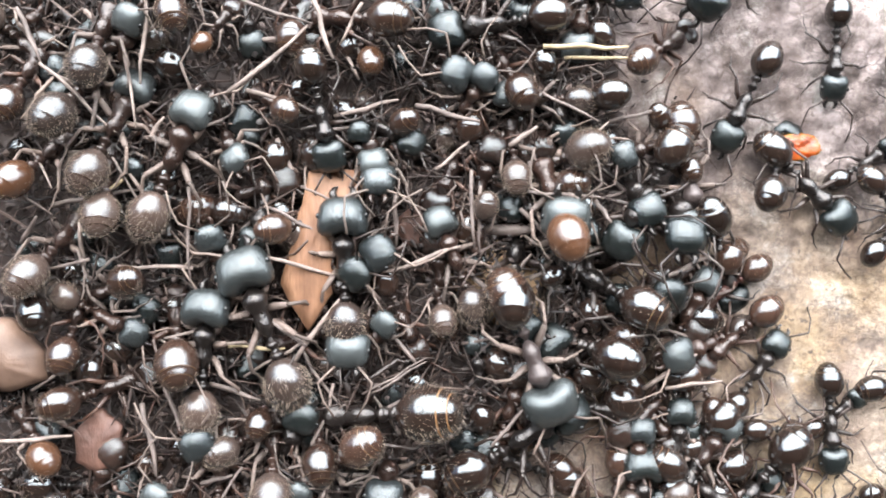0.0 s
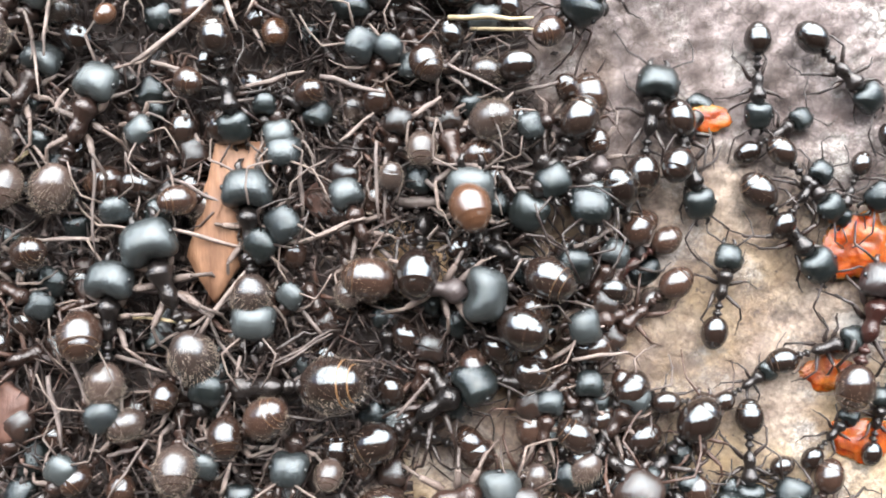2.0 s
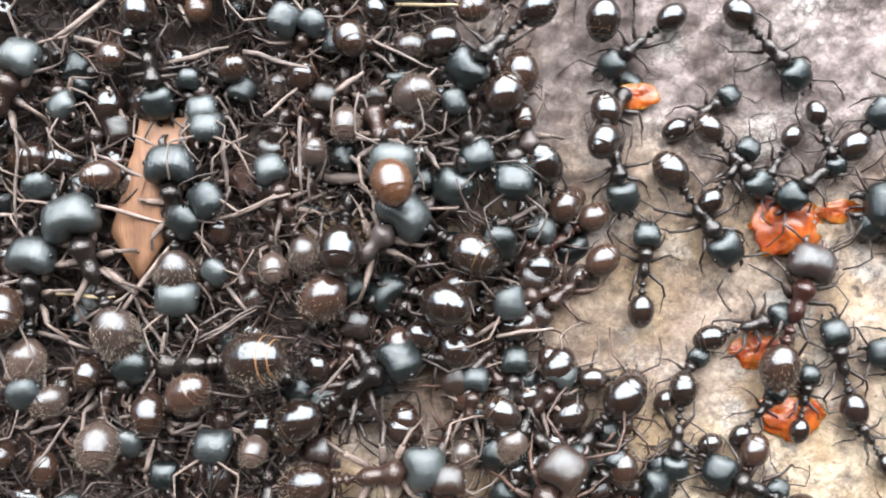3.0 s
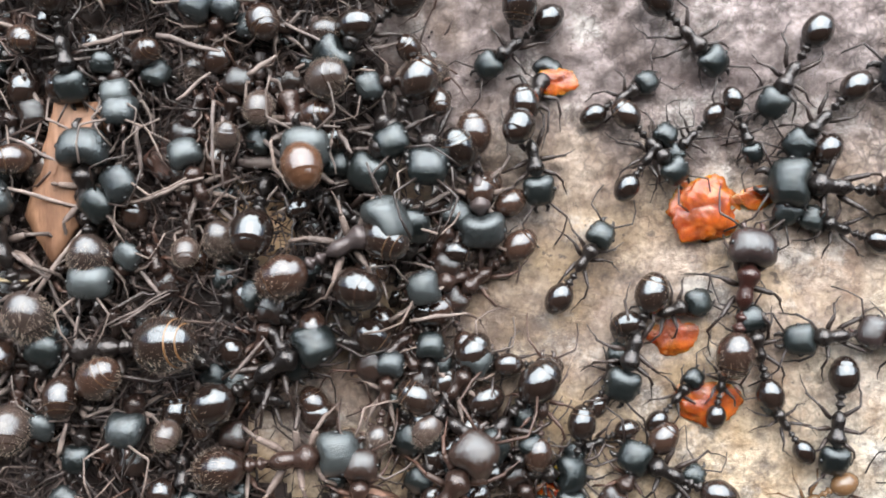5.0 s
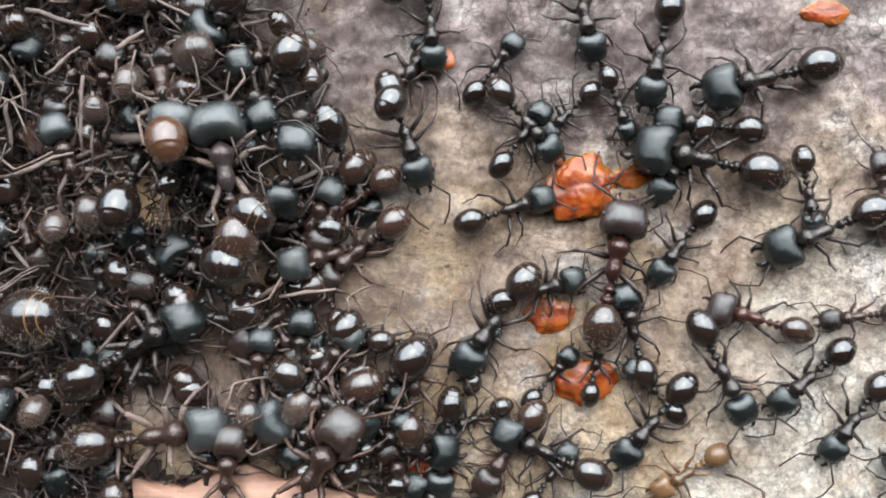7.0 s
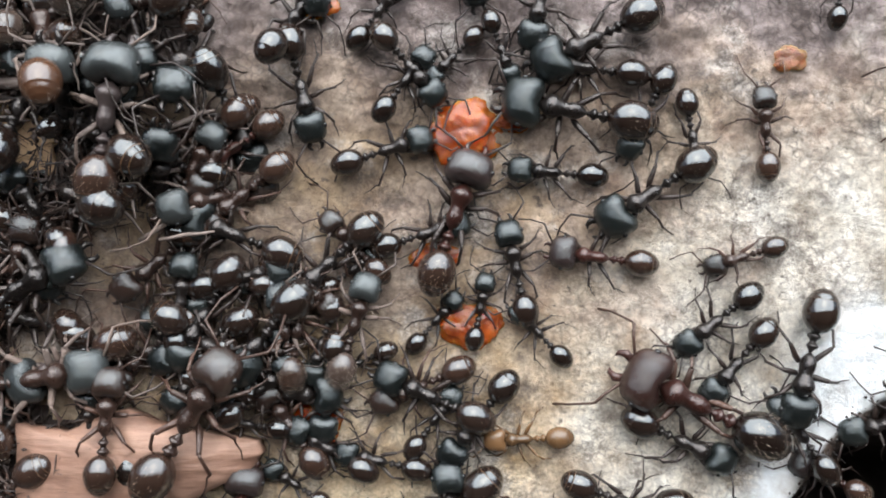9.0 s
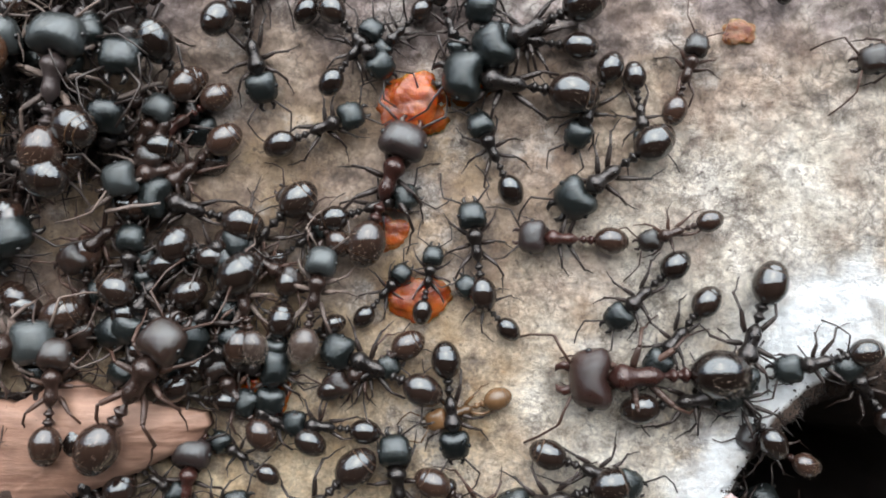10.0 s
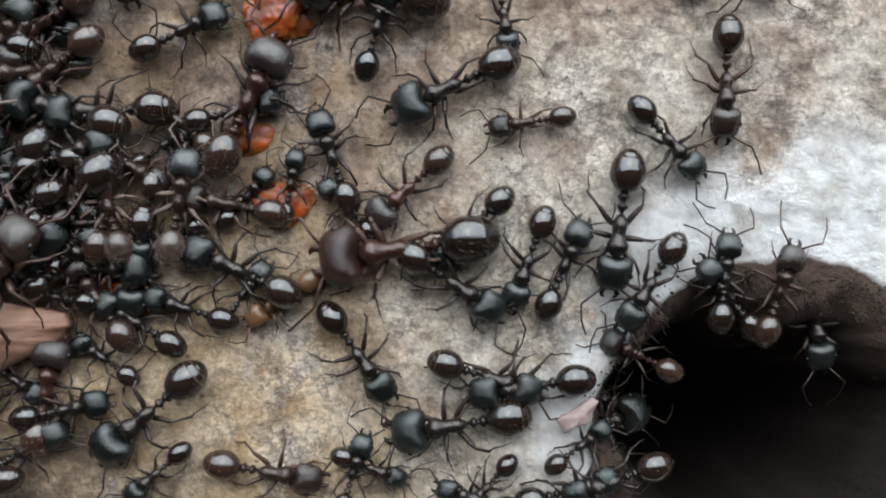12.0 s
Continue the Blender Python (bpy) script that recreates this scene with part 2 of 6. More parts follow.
    # stone darker in ragged patches towards the heap, and brown dirt trodden into it at the heap's foot
    dull = product(tree, along("X", 27, 14), grey_ramp(tree, grain(tree, 230, 7, 0.72), 0.40, 0.06, 0.62, 0.72))
    tone = mix(tree, dull, tone, mix(tree, mid, (0.085, 0.060, 0.050), (0.20, 0.150, 0.126)))
    trodden = product(tree, product(tree, along("X", 27, 13), along("X", 8, 13)), along("Y", 4, -7))
    trodden = product(tree, trodden, grey_ramp(tree, grain(tree, 230, 6, 0.7), 0.40, 0.0, 0.66, 1.5))
    tone = mix(tree, grey_ramp(tree, trodden, 0.35, 0, 0.85, 0.5), tone, mix(tree, mid, (0.070, 0.045, 0.034), (0.20, 0.136, 0.100)))
    # soil lines the pit, brown at the margin; the pit's shade is painted in below
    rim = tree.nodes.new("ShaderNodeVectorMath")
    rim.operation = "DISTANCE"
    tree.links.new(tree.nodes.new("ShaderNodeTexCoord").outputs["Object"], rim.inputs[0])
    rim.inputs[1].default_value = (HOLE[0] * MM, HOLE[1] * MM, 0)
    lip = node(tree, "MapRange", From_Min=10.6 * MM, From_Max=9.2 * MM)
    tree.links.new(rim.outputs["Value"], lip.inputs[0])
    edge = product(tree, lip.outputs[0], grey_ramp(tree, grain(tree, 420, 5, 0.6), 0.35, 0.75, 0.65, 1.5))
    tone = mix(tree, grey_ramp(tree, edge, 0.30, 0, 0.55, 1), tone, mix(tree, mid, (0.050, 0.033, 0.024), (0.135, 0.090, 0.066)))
    # shade of the hole put into the colour: near-black with depth
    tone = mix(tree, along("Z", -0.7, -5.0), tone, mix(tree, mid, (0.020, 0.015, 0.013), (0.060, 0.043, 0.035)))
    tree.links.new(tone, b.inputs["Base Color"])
    bump(tree, b, grain(tree, 1300, 8, 0.76), 0.9, 0.0006)
    return m


def crumbly(name, dark, light, scale):
    m, tree, b = material(name, dark, 0.85)
    tree.links.new(mix(tree, grain(tree, scale, 6, 0.7), dark, light), b.inputs["Base Color"])
    bump(tree, b, grain(tree, scale * 2, 6, 0.7), 0.8, 0.0004)
    return m


def litter_material():
    m, tree, b = material("litter", (0.06, 0.04, 0.03), 0.7)
    each = tree.nodes.new("ShaderNodeNewGeometry").outputs["Random Per Island"]
    tone = ramp(tree, each, (0.0, (0.009, 0.0058, 0.005)), (0.55, (0.030, 0.0185, 0.0148)), (0.86, (0.062, 0.040, 0.032)), (1.0, (0.13, 0.092, 0.076)))
    tree.links.new(mix(tree, 1.0, tone, ramp(tree, grain(tree, 1600, 4), (0.3, (0.7, 0.7, 0.7)), (0.7, (1.2, 1.2, 1.2))), "MULTIPLY"), b.inputs["Base Color"])
    bump(tree, b, grain(tree, 3000, 4), 0.5, 0.0002)
    return m


def fibrous(name, dark, light, stretch, rough=0.6, wet=False):
    m, tree, b = material(name, dark, rough)
    tone = mix(tree, ramp(tree, grain(tree, 1.0, 6, 0.65, stretch=stretch), (0.3, (0, 0, 0)), (0.7, (1, 1, 1))), dark, light)
    tree.links.new(mix(tree, 1.0, tone, ramp(tree, grain(tree, 900, 3), (0.3, (0.75, 0.75, 0.75)), (0.7, (1.15, 1.15, 1.15))), "MULTIPLY"), b.inputs["Base Color"])
    bump(tree, b, grain(tree, 1.0, 6, 0.65, stretch=stretch), 0.5 if wet else 0.6, 0.0002 if wet else 0.0003)
    if wet:
        b.inputs["Coat Weight"].default_value = 0.05
        b.inputs["Coat Roughness"].default_value = 0.12
        b.inputs["Subsurface Weight"].default_value = 0.9
        b.inputs["Subsurface Radius"].default_value = (0.0012, 0.0004, 0.0001)
        b.inputs["Subsurface Scale"].default_value = 1.0
    return m


STONE = stone_material()
SOIL = crumbly("soil", (0.012, 0.010, 0.009), (0.040, 0.031, 0.026), 700)
LITTER = litter_material()
STRAW = {"pale": fibrous("straw_pale", (0.13, 0.098, 0.083), (0.29, 0.230, 0.198), (900, 900, 900)),
         "grey": fibrous("straw_grey", (0.070, 0.052, 0.045), (0.165, 0.129, 0.113), (900, 900, 900)),
         "yellow": fibrous("straw_yellow", (0.27, 0.205, 0.115), (0.42, 0.34, 0.21), (900, 900, 900))}
PULP = fibrous("pulp", (0.12, 0.014, 0.004), (0.48, 0.115, 0.018), (800, 800, 800), 0.26, True)
PULP_DRY = fibrous("pulp_dry", (0.12, 0.042, 0.018), (0.30, 0.125, 0.060), (620, 620, 620), 0.5, True)
PULP_AMBER = fibrous("pulp_amber", (0.50, 0.20, 0.03), (0.75, 0.36, 0.08), (700, 700, 700), 0.3, True)
SCRAP = {"wood": fibrous("wood", (0.135, 0.062, 0.032), (0.31, 0.165, 0.092), (1500, 180, 400)),
         "splinter": fibrous("red_wood", (0.15, 0.072, 0.046), (0.37, 0.225, 0.16), (110, 900, 500)),
         "husk": fibrous("husk", (0.085, 0.050, 0.035), (0.165, 0.102, 0.070), (300, 300, 300)),
         "bark": fibrous("bark", (0.066, 0.030, 0.021), (0.135, 0.068, 0.048), (700, 300, 300)),
         "petal": fibrous("petal", (0.30, 0.215, 0.205), (0.48, 0.39, 0.375), (400, 400, 400)),
         "leaf": fibrous("dry_leaf", (0.34, 0.21, 0.11), (0.52, 0.36, 0.21), (400, 900, 300))}
build_ground()


# ---- shapes ----
def solid(name, nu, nv, shape):
    """A closed skin with two poles: shape(u, a) for u from 0 to 1 along it and the angle a round it."""
    bm = bmesh.new()
    first, last = bm.verts.new(shape(0, 0)), bm.verts.new(shape(1, 0))
    rings = [[bm.verts.new(shape(i / nu, j * math.tau / nv)) for j in range(nv)] for i in range(1, nu)]
    for j in range(nv):
        k = (j + 1) % nv
        bm.faces.new((first, rings[0][k], rings[0][j]))
        bm.faces.new((last, rings[-1][j], rings[-1][k]))
        for a, b in zip(rings, rings[1:]):
            bm.faces.new((a[j], a[k], b[k], b[j]))
    bmesh.ops.recalc_face_normals(bm, faces=bm.faces)
    return bm


def tube(bm, points, radii, sides=6):
    """A round limb through the points, closed at both ends."""
    points = [Vector(p) for p in points]
    rings = []
    for i, (p, r) in enumerate(zip(points, radii)):
        way = (points[min(i + 1, len(points) - 1)] - points[max(i - 1, 0)]).normalized()
        side = way.orthogonal() if abs(way.z) > 0.95 else way.cross(Vector((0, 0, 1)))
        side.normalize()
        up = side.cross(way)
        rings.append([bm.verts.new(p + r * (math.cos(a) * side + math.sin(a) * up)) for a in (j * math.tau / sides for j in range(sides))])
    for a, b in zip(rings, rings[1:]):
        for j in range(sides):
            k = (j + 1) % sides
            bm.faces.new((a[j], a[k], b[k], b[j]))
    bm.faces.new(rings[0][::-1])
    bm.faces.new(rings[-1])
    return bm


def mesh(name, bm, *materials, smooth=True):
    bmesh.ops.recalc_face_normals(bm, faces=bm.faces)
    me = bpy.data.meshes.new(name)
    bm.to_mesh(me)
    bm.free()
    for m in materials:
        me.materials.append(m)
    for p in me.polygons:
        p.use_smooth = smooth
    return me


def part(name, bm, material, parent, label="", place=None, smooth=True):
    """Links a bmesh, or a mesh that is there already, as one object under a thing or a part."""
    me = bm if isinstance(bm, bpy.types.Mesh) else mesh(name, bm, *(material if isinstance(material, tuple) else (material,)), smooth=smooth)
    ob = new(name, me)
    ob.parent = parent
    if place is not None:
        ob.matrix_basis = place
    return tagged(ob, label)


# ---- ants: one long from jaws to tail, head along +x, feet at z = 0 ----
def head_shape(long, wide, tall, notch):
    """A broad, squarish box with rounded corners: its back edge dented, its crown flat, narrowing a little to the jaws."""
    def shape(u, a):
        u = 0.5 - 0.5 * math.cos(math.pi * u)
        s = 2 * u - 1
        r = max(0.0, 1 - abs(s) ** 4.8) ** 0.40 * (1 - 0.10 * s - 0.05 * s * s)
        y, z = math.cos(a), math.sin(a)
        y = math.copysign(abs(y) ** 0.80, y)
        x = long * (u - 0.5) + notch * math.exp(-(y * r * 2.6) ** 2) * (1 - u) ** 4
        dome = max(0.0, 1 - abs(s) ** 2.2) ** 0.5
        crease = 1 - 0.05 * math.exp(-(y * 5) ** 2) * (z > 0)
        return x, 0.5 * wide * r * y, 0.5 * tall * dome * z * crease * (1 - 0.16 * u)
    return shape


def mesosoma_shape(wide):
    def shape(u, a):
        u = 0.5 - 0.5 * math.cos(math.pi * u)
        fore = math.exp(-((u - 0.76) / 0.20) ** 2)
        aft = math.exp(-((u - 0.24) / 0.22) ** 2)
        cap = max(0.0, 1 - abs(2 * u - 1) ** 4) ** 0.5
        y = (0.030 + wide * fore + 0.026 * aft) * cap * math.cos(a)
        z = (0.040 + 0.042 * fore + 0.030 * aft) * cap * math.sin(a) + 0.012 * fore - 0.006 * (1 - u)
        return 0.31 * (u - 0.5), y, z
    return shape


def waist_shape(u, a):
    r = 0.014 + 0.026 * math.exp(-((u - 0.66) / 0.13) ** 2) + 0.032 * math.exp(-((u - 0.24) / 0.15) ** 2)
    r *= max(0.0, 1 - abs(2 * u - 1) ** 8) ** 0.5
    return 0.165 * (u - 0.5), r * math.cos(a), r * math.sin(a) * 1.25 + 0.010 * math.exp(-((u - 0.66) / 0.13) ** 2)


LIPS = (0.72, 0.85, 0.93)  # where the shields end


def gaster_radius(u):
    v = u ** 0.86
    return max(0.0, 1 - (2 * v - 1) ** 2) ** 0.5 * (0.84 + 0.16 * min(1, u / 0.35))


def gaster_body(long, wide):
    """The tail: a drop, widest before its middle, of four shields whose rims overlap."""
    cuts = [0, 0.02, 0.06, 0.12, 0.2, 0.3, 0.4, 0.5, 0.6, 0.70, 0.718, 0.722, 0.78, 0.833, 0.848, 0.852, 0.89, 0.916, 0.928, 0.932, 0.965, 1]

    def shape(i, a):
        u = cuts[int(round(i * (len(cuts) - 1)))]
        r = gaster_radius(u)
        r *= 1 - 0.010 * sum(u > k for k in LIPS)
        return -long * (u - 0.5), 0.5 * wide * r * math.cos(a), 0.48 * wide * r * math.sin(a)
    bm = solid("gaster", len(cuts) - 1, 22, shape)
    for f in bm.faces:
        u = 0.5 - f.calc_center_median().x / long
        f.material_index = 1 if any(k - 0.022 < u < k + 0.002 for k in LIPS[:2]) else 0
    return bm


def bristles(long, wide, many, seed):
    """Short stiff hairs that stand back from the tail."""
    rng = random.Random(seed)
    bm = bmesh.new()
    for _ in range(2 * many):
        u, a = rng.uniform(0.14, 1.0) ** 0.85, rng.uniform(-0.4, math.pi + 0.4)
        r = gaster_radius(u)
        p = Vector((-long * (u - 0.5), 0.5 * wide * r * math.cos(a), 0.48 * wide * r * math.sin(a)))
        out = Vector((-0.9, math.cos(a), math.sin(a))).normalized()
        side = out.cross(Vector((rng.uniform(-1, 1), rng.uniform(-1, 1), 0.3))).normalized() * 0.0009
        tip = p + out * rng.uniform(0.016, 0.036)
        v = [bm.verts.new(q) for q in (p - side, p + side, tip, p + out.cross(side))]
        for f in ((0, 1, 2), (1, 3, 2), (3, 0, 2)):
            bm.faces.new([v[k] for k in f])
    return bm


def leg_mesh(pair, side, form, material, stout=1.0):
    """Thigh, shin and jointed foot; the hip is its origin."""
    rng = random.Random(100 * form + 10 * pair + side)
    az = (48, 4, -50)[pair] + rng.uniform(-12, 12)
    bend = (14, -12, -20)[pair] + rng.uniform(-8, 8)
    size = (0.76, 0.80, 1.02)[pair]
    reach = ((0.0, 0.0), (0.05, 0.005), (0.155, 0.085), (0.17, 0.087), (0.275, -0.02), (0.29, -0.035), (0.35, -0.075), (0.405, -0.086))
    pts = []
    for i, (d, z) in enumerate(reach):
        turn = radians(az + bend * max(0, i - 3) / 4)
        pts.append((size * d * math.sin(turn), side * size * d * math.cos(turn), z * (size if z > 0 else 1)))
    radii = [stout * r for r in (0.018, 0.0225, 0.0155, 0.0100, 0.0115, 0.0065, 0.0048, 0.0032)]
    knee = Vector(pts[2])
    thigh = mesh("leg", tube(bmesh.new(), pts[:3] + [knee * 1.015], radii[:3] + [0.007 * stout]), material)
    shin = mesh("shin", tube(bmesh.new(), [Vector(p) - knee for p in [pts[2]] + pts[3:]], [0.008 * stout] + radii[3:]), material)
    return thigh, shin, knee


def antenna_mesh(side, form, material):
    rng = random.Random(7 * form + side)
    out, lift = rng.uniform(38, 66), rng.uniform(-0.01, 0.03)
    c, s = math.cos(radians(out)), math.sin(radians(out))
    elbow = Vector((0.19 * c, side * 0.19 * s, 0.01 + lift))
    turn = radians(out - rng.uniform(35, 80))
    tip = elbow + Vector((0.25 * math.cos(turn), side * 0.25 * math.sin(turn), -0.08 - lift))
    sag = Vector((0.012, side * 0.012, 0.012))
    pts = [Vector((0, 0, 0)), elbow * 0.5 + sag, elbow * 0.93 + sag * 0.4, elbow.lerp(tip, 0.07), elbow.lerp(tip, 0.5) + sag, tip]
    return mesh("antenna", tube(bmesh.new(), pts, (0.009, 0.0085, 0.009, 0.0065, 0.0070, 0.0075)), material)


def mandible_mesh(side, size, material):
    pts = [(0, 0, 0), (0.030 * size, side * 0.012 * size, -0.004), (0.058 * size, side * 0.002, -0.010), (0.066 * size, -side * 0.016 * size, -0.012)]
    bm = tube(bmesh.new(), pts, (0.019 * size, 0.019 * size, 0.012 * size, 0.003), 7)
    return mesh("mandible", bm, material)


# kind: head width, head, body, gaster, rim, legs, bristles, words
KINDS = {
    "black": (0.245, HEAD_BLACK, BODY_BLACK, GASTER_BLACK, GASTER_BROWN, LEG_DARK, 14, "small glossy black worker ant with dark legs"),
    "brown": (0.235, HEAD_BROWN, BODY_BROWN, GASTER_BROWN, RIM, LEG_BROWN, 26, "small chestnut-brown worker ant with a banded tail"),
    "banded": (0.25, HEAD_BLACK, BODY_BLACK, GASTER_BLACK, RIM, LEG_DARK, 40, "black worker ant with a glossy tail rimmed in amber"),
    "dusty": (0.25, HEAD_GREY, BODY_BROWN, GASTER_DUSTY, GASTER_BROWN, LEG_DUSTY, 260, "dusty brown ant with pale legs in the heap"),
    "dustyband": (0.25, HEAD_GREY, BODY_BROWN, GASTER_BROWN, RIM, LEG_DUSTY, 120, "dusty ant with an amber-banded tail in the heap"),
    "brownd": (0.25, HEAD_BROWN, BODY_BROWN, GASTER_BROWN, RIM, LEG_BROWN, 40, "glossy brown ant with brown legs in the heap"),
    "amberd": (0.24, HEAD_BROWN, BODY_BROWN, GASTER_AMBER, GASTER_AMBER, LEG_DUSTY, 40, "amber-tailed ant with pale legs in the heap"),
    "soldier": (0.315, HEAD_BLACK, BODY_BLACK, GASTER_BLACK, RIM, LEG_DARK, 60, "large black big-headed soldier ant"),
    "dustysoldier": (0.325, HEAD_GREY, BODY_BLACK, GASTER_DUSTY, GASTER_BROWN, LEG_DUSTY, 280, "large grey-headed soldier ant lying in the heap"),
    "gold": (0.31, HEAD_BLACK, BODY_BLACK, GASTER_BLACK, AMBER, LEG_DARK, 220, "large soldier ant with a gold-fringed black tail"),
    "red": (0.325, HEAD_RED, BODY_RED, GASTER_BLACK, GASTER_BROWN, LEG_BROWN, 90, "large soldier ant with a furrowed head and red-brown body"),
    "redsmall": (0.30, HEAD_DARKRED, BODY_RED, GASTER_BROWN, RIM, LEG_DARK, 90, "big-headed dark ant with a red-brown middle body"),
    "redsoldier": (0.335, HEAD_GREY, BODY_DULL, GASTER_BROWN, RIM, LEG_DUSTY, 90, "large soldier ant with a dull grey head"),
    "tan": (0.235, AMBER, AMBER, AMBER, RIM, AMBER, 20, "pale tan young worker ant"),
}
HIPS = (0.085, 0.005, -0.075)
MADE = {}


def ant(kind, x, y, heading, long, z=0.0, tip=0.0, lean=0.0, form=None):
    """An ant with its middle body over (x, y) millimetres, long millimetres from jaws to tail; tip lifts its head, lean rolls it."""
    count = MADE.setdefault("count", 0)
    MADE["count"] += 1
    form = count % 4 if form is None else form
    rng = random.Random(count)
    m = at(x, y, ground_height(x, y) + z, lean, -tip, heading)
    if (kind, form) in MADE:
        made = copy_thing(MADE[kind, form], m)
    else:
        wide, head_m, body_m, gaster_m, rim_m, leg_m, hairs, words = KINDS[kind]
        big = wide > 0.3
        made = tagged(new("ant"), words, "ant", "ants on the stone")
        made.matrix_basis = m
        h = 0.24 if kind == "red" else 0.275 if big else 0.25
        head = part("head", solid("head", 16, 20, head_shape(h, wide, wide * 0.84, 0.040 if big else 0.022)), head_m, made, "", pose(0.130 + h * (0.46 if big else 0.49), 0, 0.150, 0, 18 if big else 12, 0))
        for s in (1, -1):
            part("mandible", mandible_mesh(s, 1.35 if big else 1.0, body_m), None, head, "", pose(h * 0.46, s * wide * 0.17, -0.02))
            part("eye", solid("eye", 6, 8, lambda u, a: (0.020 * math.cos(math.pi * u), 0.016 * math.sin(math.pi * u) * math.cos(a), 0.018 * math.sin(math.pi * u) * math.sin(a))),
                 EYE, head, "", pose(h * 0.02, s * wide * 0.475, wide * 0.10))
            part("antenna", antenna_mesh(s, form, leg_m), None, head, "", pose(h * 0.40, s * wide * 0.22, 0.02))
        part("mesosoma", solid("mesosoma", 16, 14, mesosoma_shape(0.050 if not big else 0.052)), body_m, made, "", pose(0, 0, 0.145))
        part("waist", solid("waist", 16, 10, waist_shape), body_m, made, "", pose(-0.225, 0, 0.130))
        g, gw = (0.335, 0.265) if big else (0.315, 0.245)
        tail = part("gaster", gaster_body(g, gw), (gaster_m, rim_m), made, "", pose(-0.288 - g / 2, 0, 0.150, 0, -6, 0))
        if hairs:
            part("bristles", bristles(g, gw, hairs, form), HAIR, tail, smooth=False)
        for pair in range(3):
            for s in (1, -1):
                thigh, shin, knee = leg_mesh(pair, s, form, leg_m, 1.12 if leg_m is LEG_DUSTY else 1.0)
                leg = part("leg", thigh, None, made, "", pose(HIPS[pair], s * 0.040, 0.095))
                part("shin", shin, None, leg, "", Matrix.Translation(knee))
        MADE[kind, form] = made
    for o in made.children:
        if o.name.startswith("leg"):
            o.matrix_basis = Matrix.Translation(o.matrix_basis.translation) @ pose(0, 0, 0, 0, 0, rng.uniform(-13, 13))
    made.scale = (long * MM,) * 3
    return made


def march(walker, long, lift, rows):
    """Keys an ant along rows of seconds, x, y (millimetres) and heading; its legs swing in two sets of three as it goes."""
    walk(walker, [(t, at(x, y, ground_height(x, y) + lift, 0, 0, a)) for t, x, y, a in rows])
    legs = [o for o in walker.children if o.name.startswith("leg")]
    times = [k * 0.2 for k in range(61)]
    ts = [r[0] for r in rows]
    xs, ys, turns = (np.interp(times, ts, [r[i] for r in rows]) for i in (1, 2, 3))
    gone = np.concatenate([[0], np.cumsum(np.hypot(np.diff(xs), np.diff(ys)) + np.abs(np.diff(turns)) * 0.005 * long)])
    for k, leg in enumerate(legs):
        hip = leg.matrix_basis.translation.copy()
        rest = leg.matrix_basis.to_euler().z
        turn = [17 * math.sin(2 * math.pi * min(g / (0.55 * long), 2.2 * t) + (0, math.pi, math.pi, 0, 0, math.pi)[k % 6]) for g, t in zip(gone, times)]
        step = [(t, pose(*hip, 0, 0, math.degrees(rest) + a)) for i, (t, a) in enumerate(zip(times, turn))
                if i in (0, 60) or abs(turn[i] - turn[i - 1]) > 0.4 or abs(turn[min(i + 1, 60)] - turn[i]) > 0.4]
        walk(leg, step)


# ---- unseen panels added behind and over the camera to block sky light; open to the sky on the far side ----
def closing(name, lo, hi, words):
    bm = bmesh.new()
    bmesh.ops.create_cube(bm, size=1)
    for v in bm.verts:
        v.co = Vector([lo[i] if v.co[i] < 0 else hi[i] for i in range(3)])
    tagged(new(name, mesh(name, bm, BLOCKER, smooth=False)), words, "ceiling" if name == "ceiling" else "wall", kind="structure")


# dim surfaces for the ants' gloss to reflect; no such enclosure is known here
BLOCKER = crumbly("blocker", (0.055, 0.05, 0.045), (0.10, 0.09, 0.08), 12)
closing("wall_south", (-1.7, -1.75, -0.1), (1.7, -1.6, 1.2), "unseen dim panel added behind the stone to darken reflections")
closing("wall_west", (-1.7, -1.6, -0.1), (-1.55, 0.30, 1.2), "unseen dim panel added beside the stone to darken reflections")
closing("wall_east", (1.55, -1.6, -0.1), (1.7, 0.30, 1.2), "unseen dim panel added beside the stone to darken reflections")
closing("ceiling", (-1.7, -1.75, 1.203), (1.7, 0.30, 1.3), "unseen dim panel added over the stone to cut off the sky")


# ---- ants at rest: in the heap, and about it ----
ant("banded", 23.30, 1.60, -49, 5.5)
ant("brown", 14.15, -4.93, -141, 6.3)
ant("banded", 24.09, -6.46, 17, 5.5)
ant("banded", 15.70, -9.09, 175, 4.8)
ant("black", 36.34, -25.90, -133, 4.2)
ant("black", 17.01, -18.96, 145, 4.2)
ant("black", 14.94, -12.62, -131, 8.1, z=0.3, tip=-3, lean=1)
ant("banded", 20.06, -13.24, -157, 4.2)
ant("black", 24.53, -10.74, 49, 4.2)
ant("brownd", 8.31, -15.43, 85, 6.4, z=1.5, tip=-2, lean=3)
ant("brownd", 13.05, -15.10, 58, 8.8, z=1.7, tip=2, lean=-12)
ant("black", 27.76, 2.45, -70, 4.2)
ant("banded", 54.30, -17.60, -83, 6.4)
ant("redsmall", 44.08, -18.84, 153, 4.7)
ant("black", 45.00, 6.23, 82, 4.2)
ant("black", 37.40, -2.00, -81, 4.8)
ant("banded", -5.68, 6.21, -79, 6.4, z=1.6, tip=-6, lean=9)
ant("dusty", -12.75, 4.78, 68, 8.0, z=1.4, tip=-3, lean=-7)
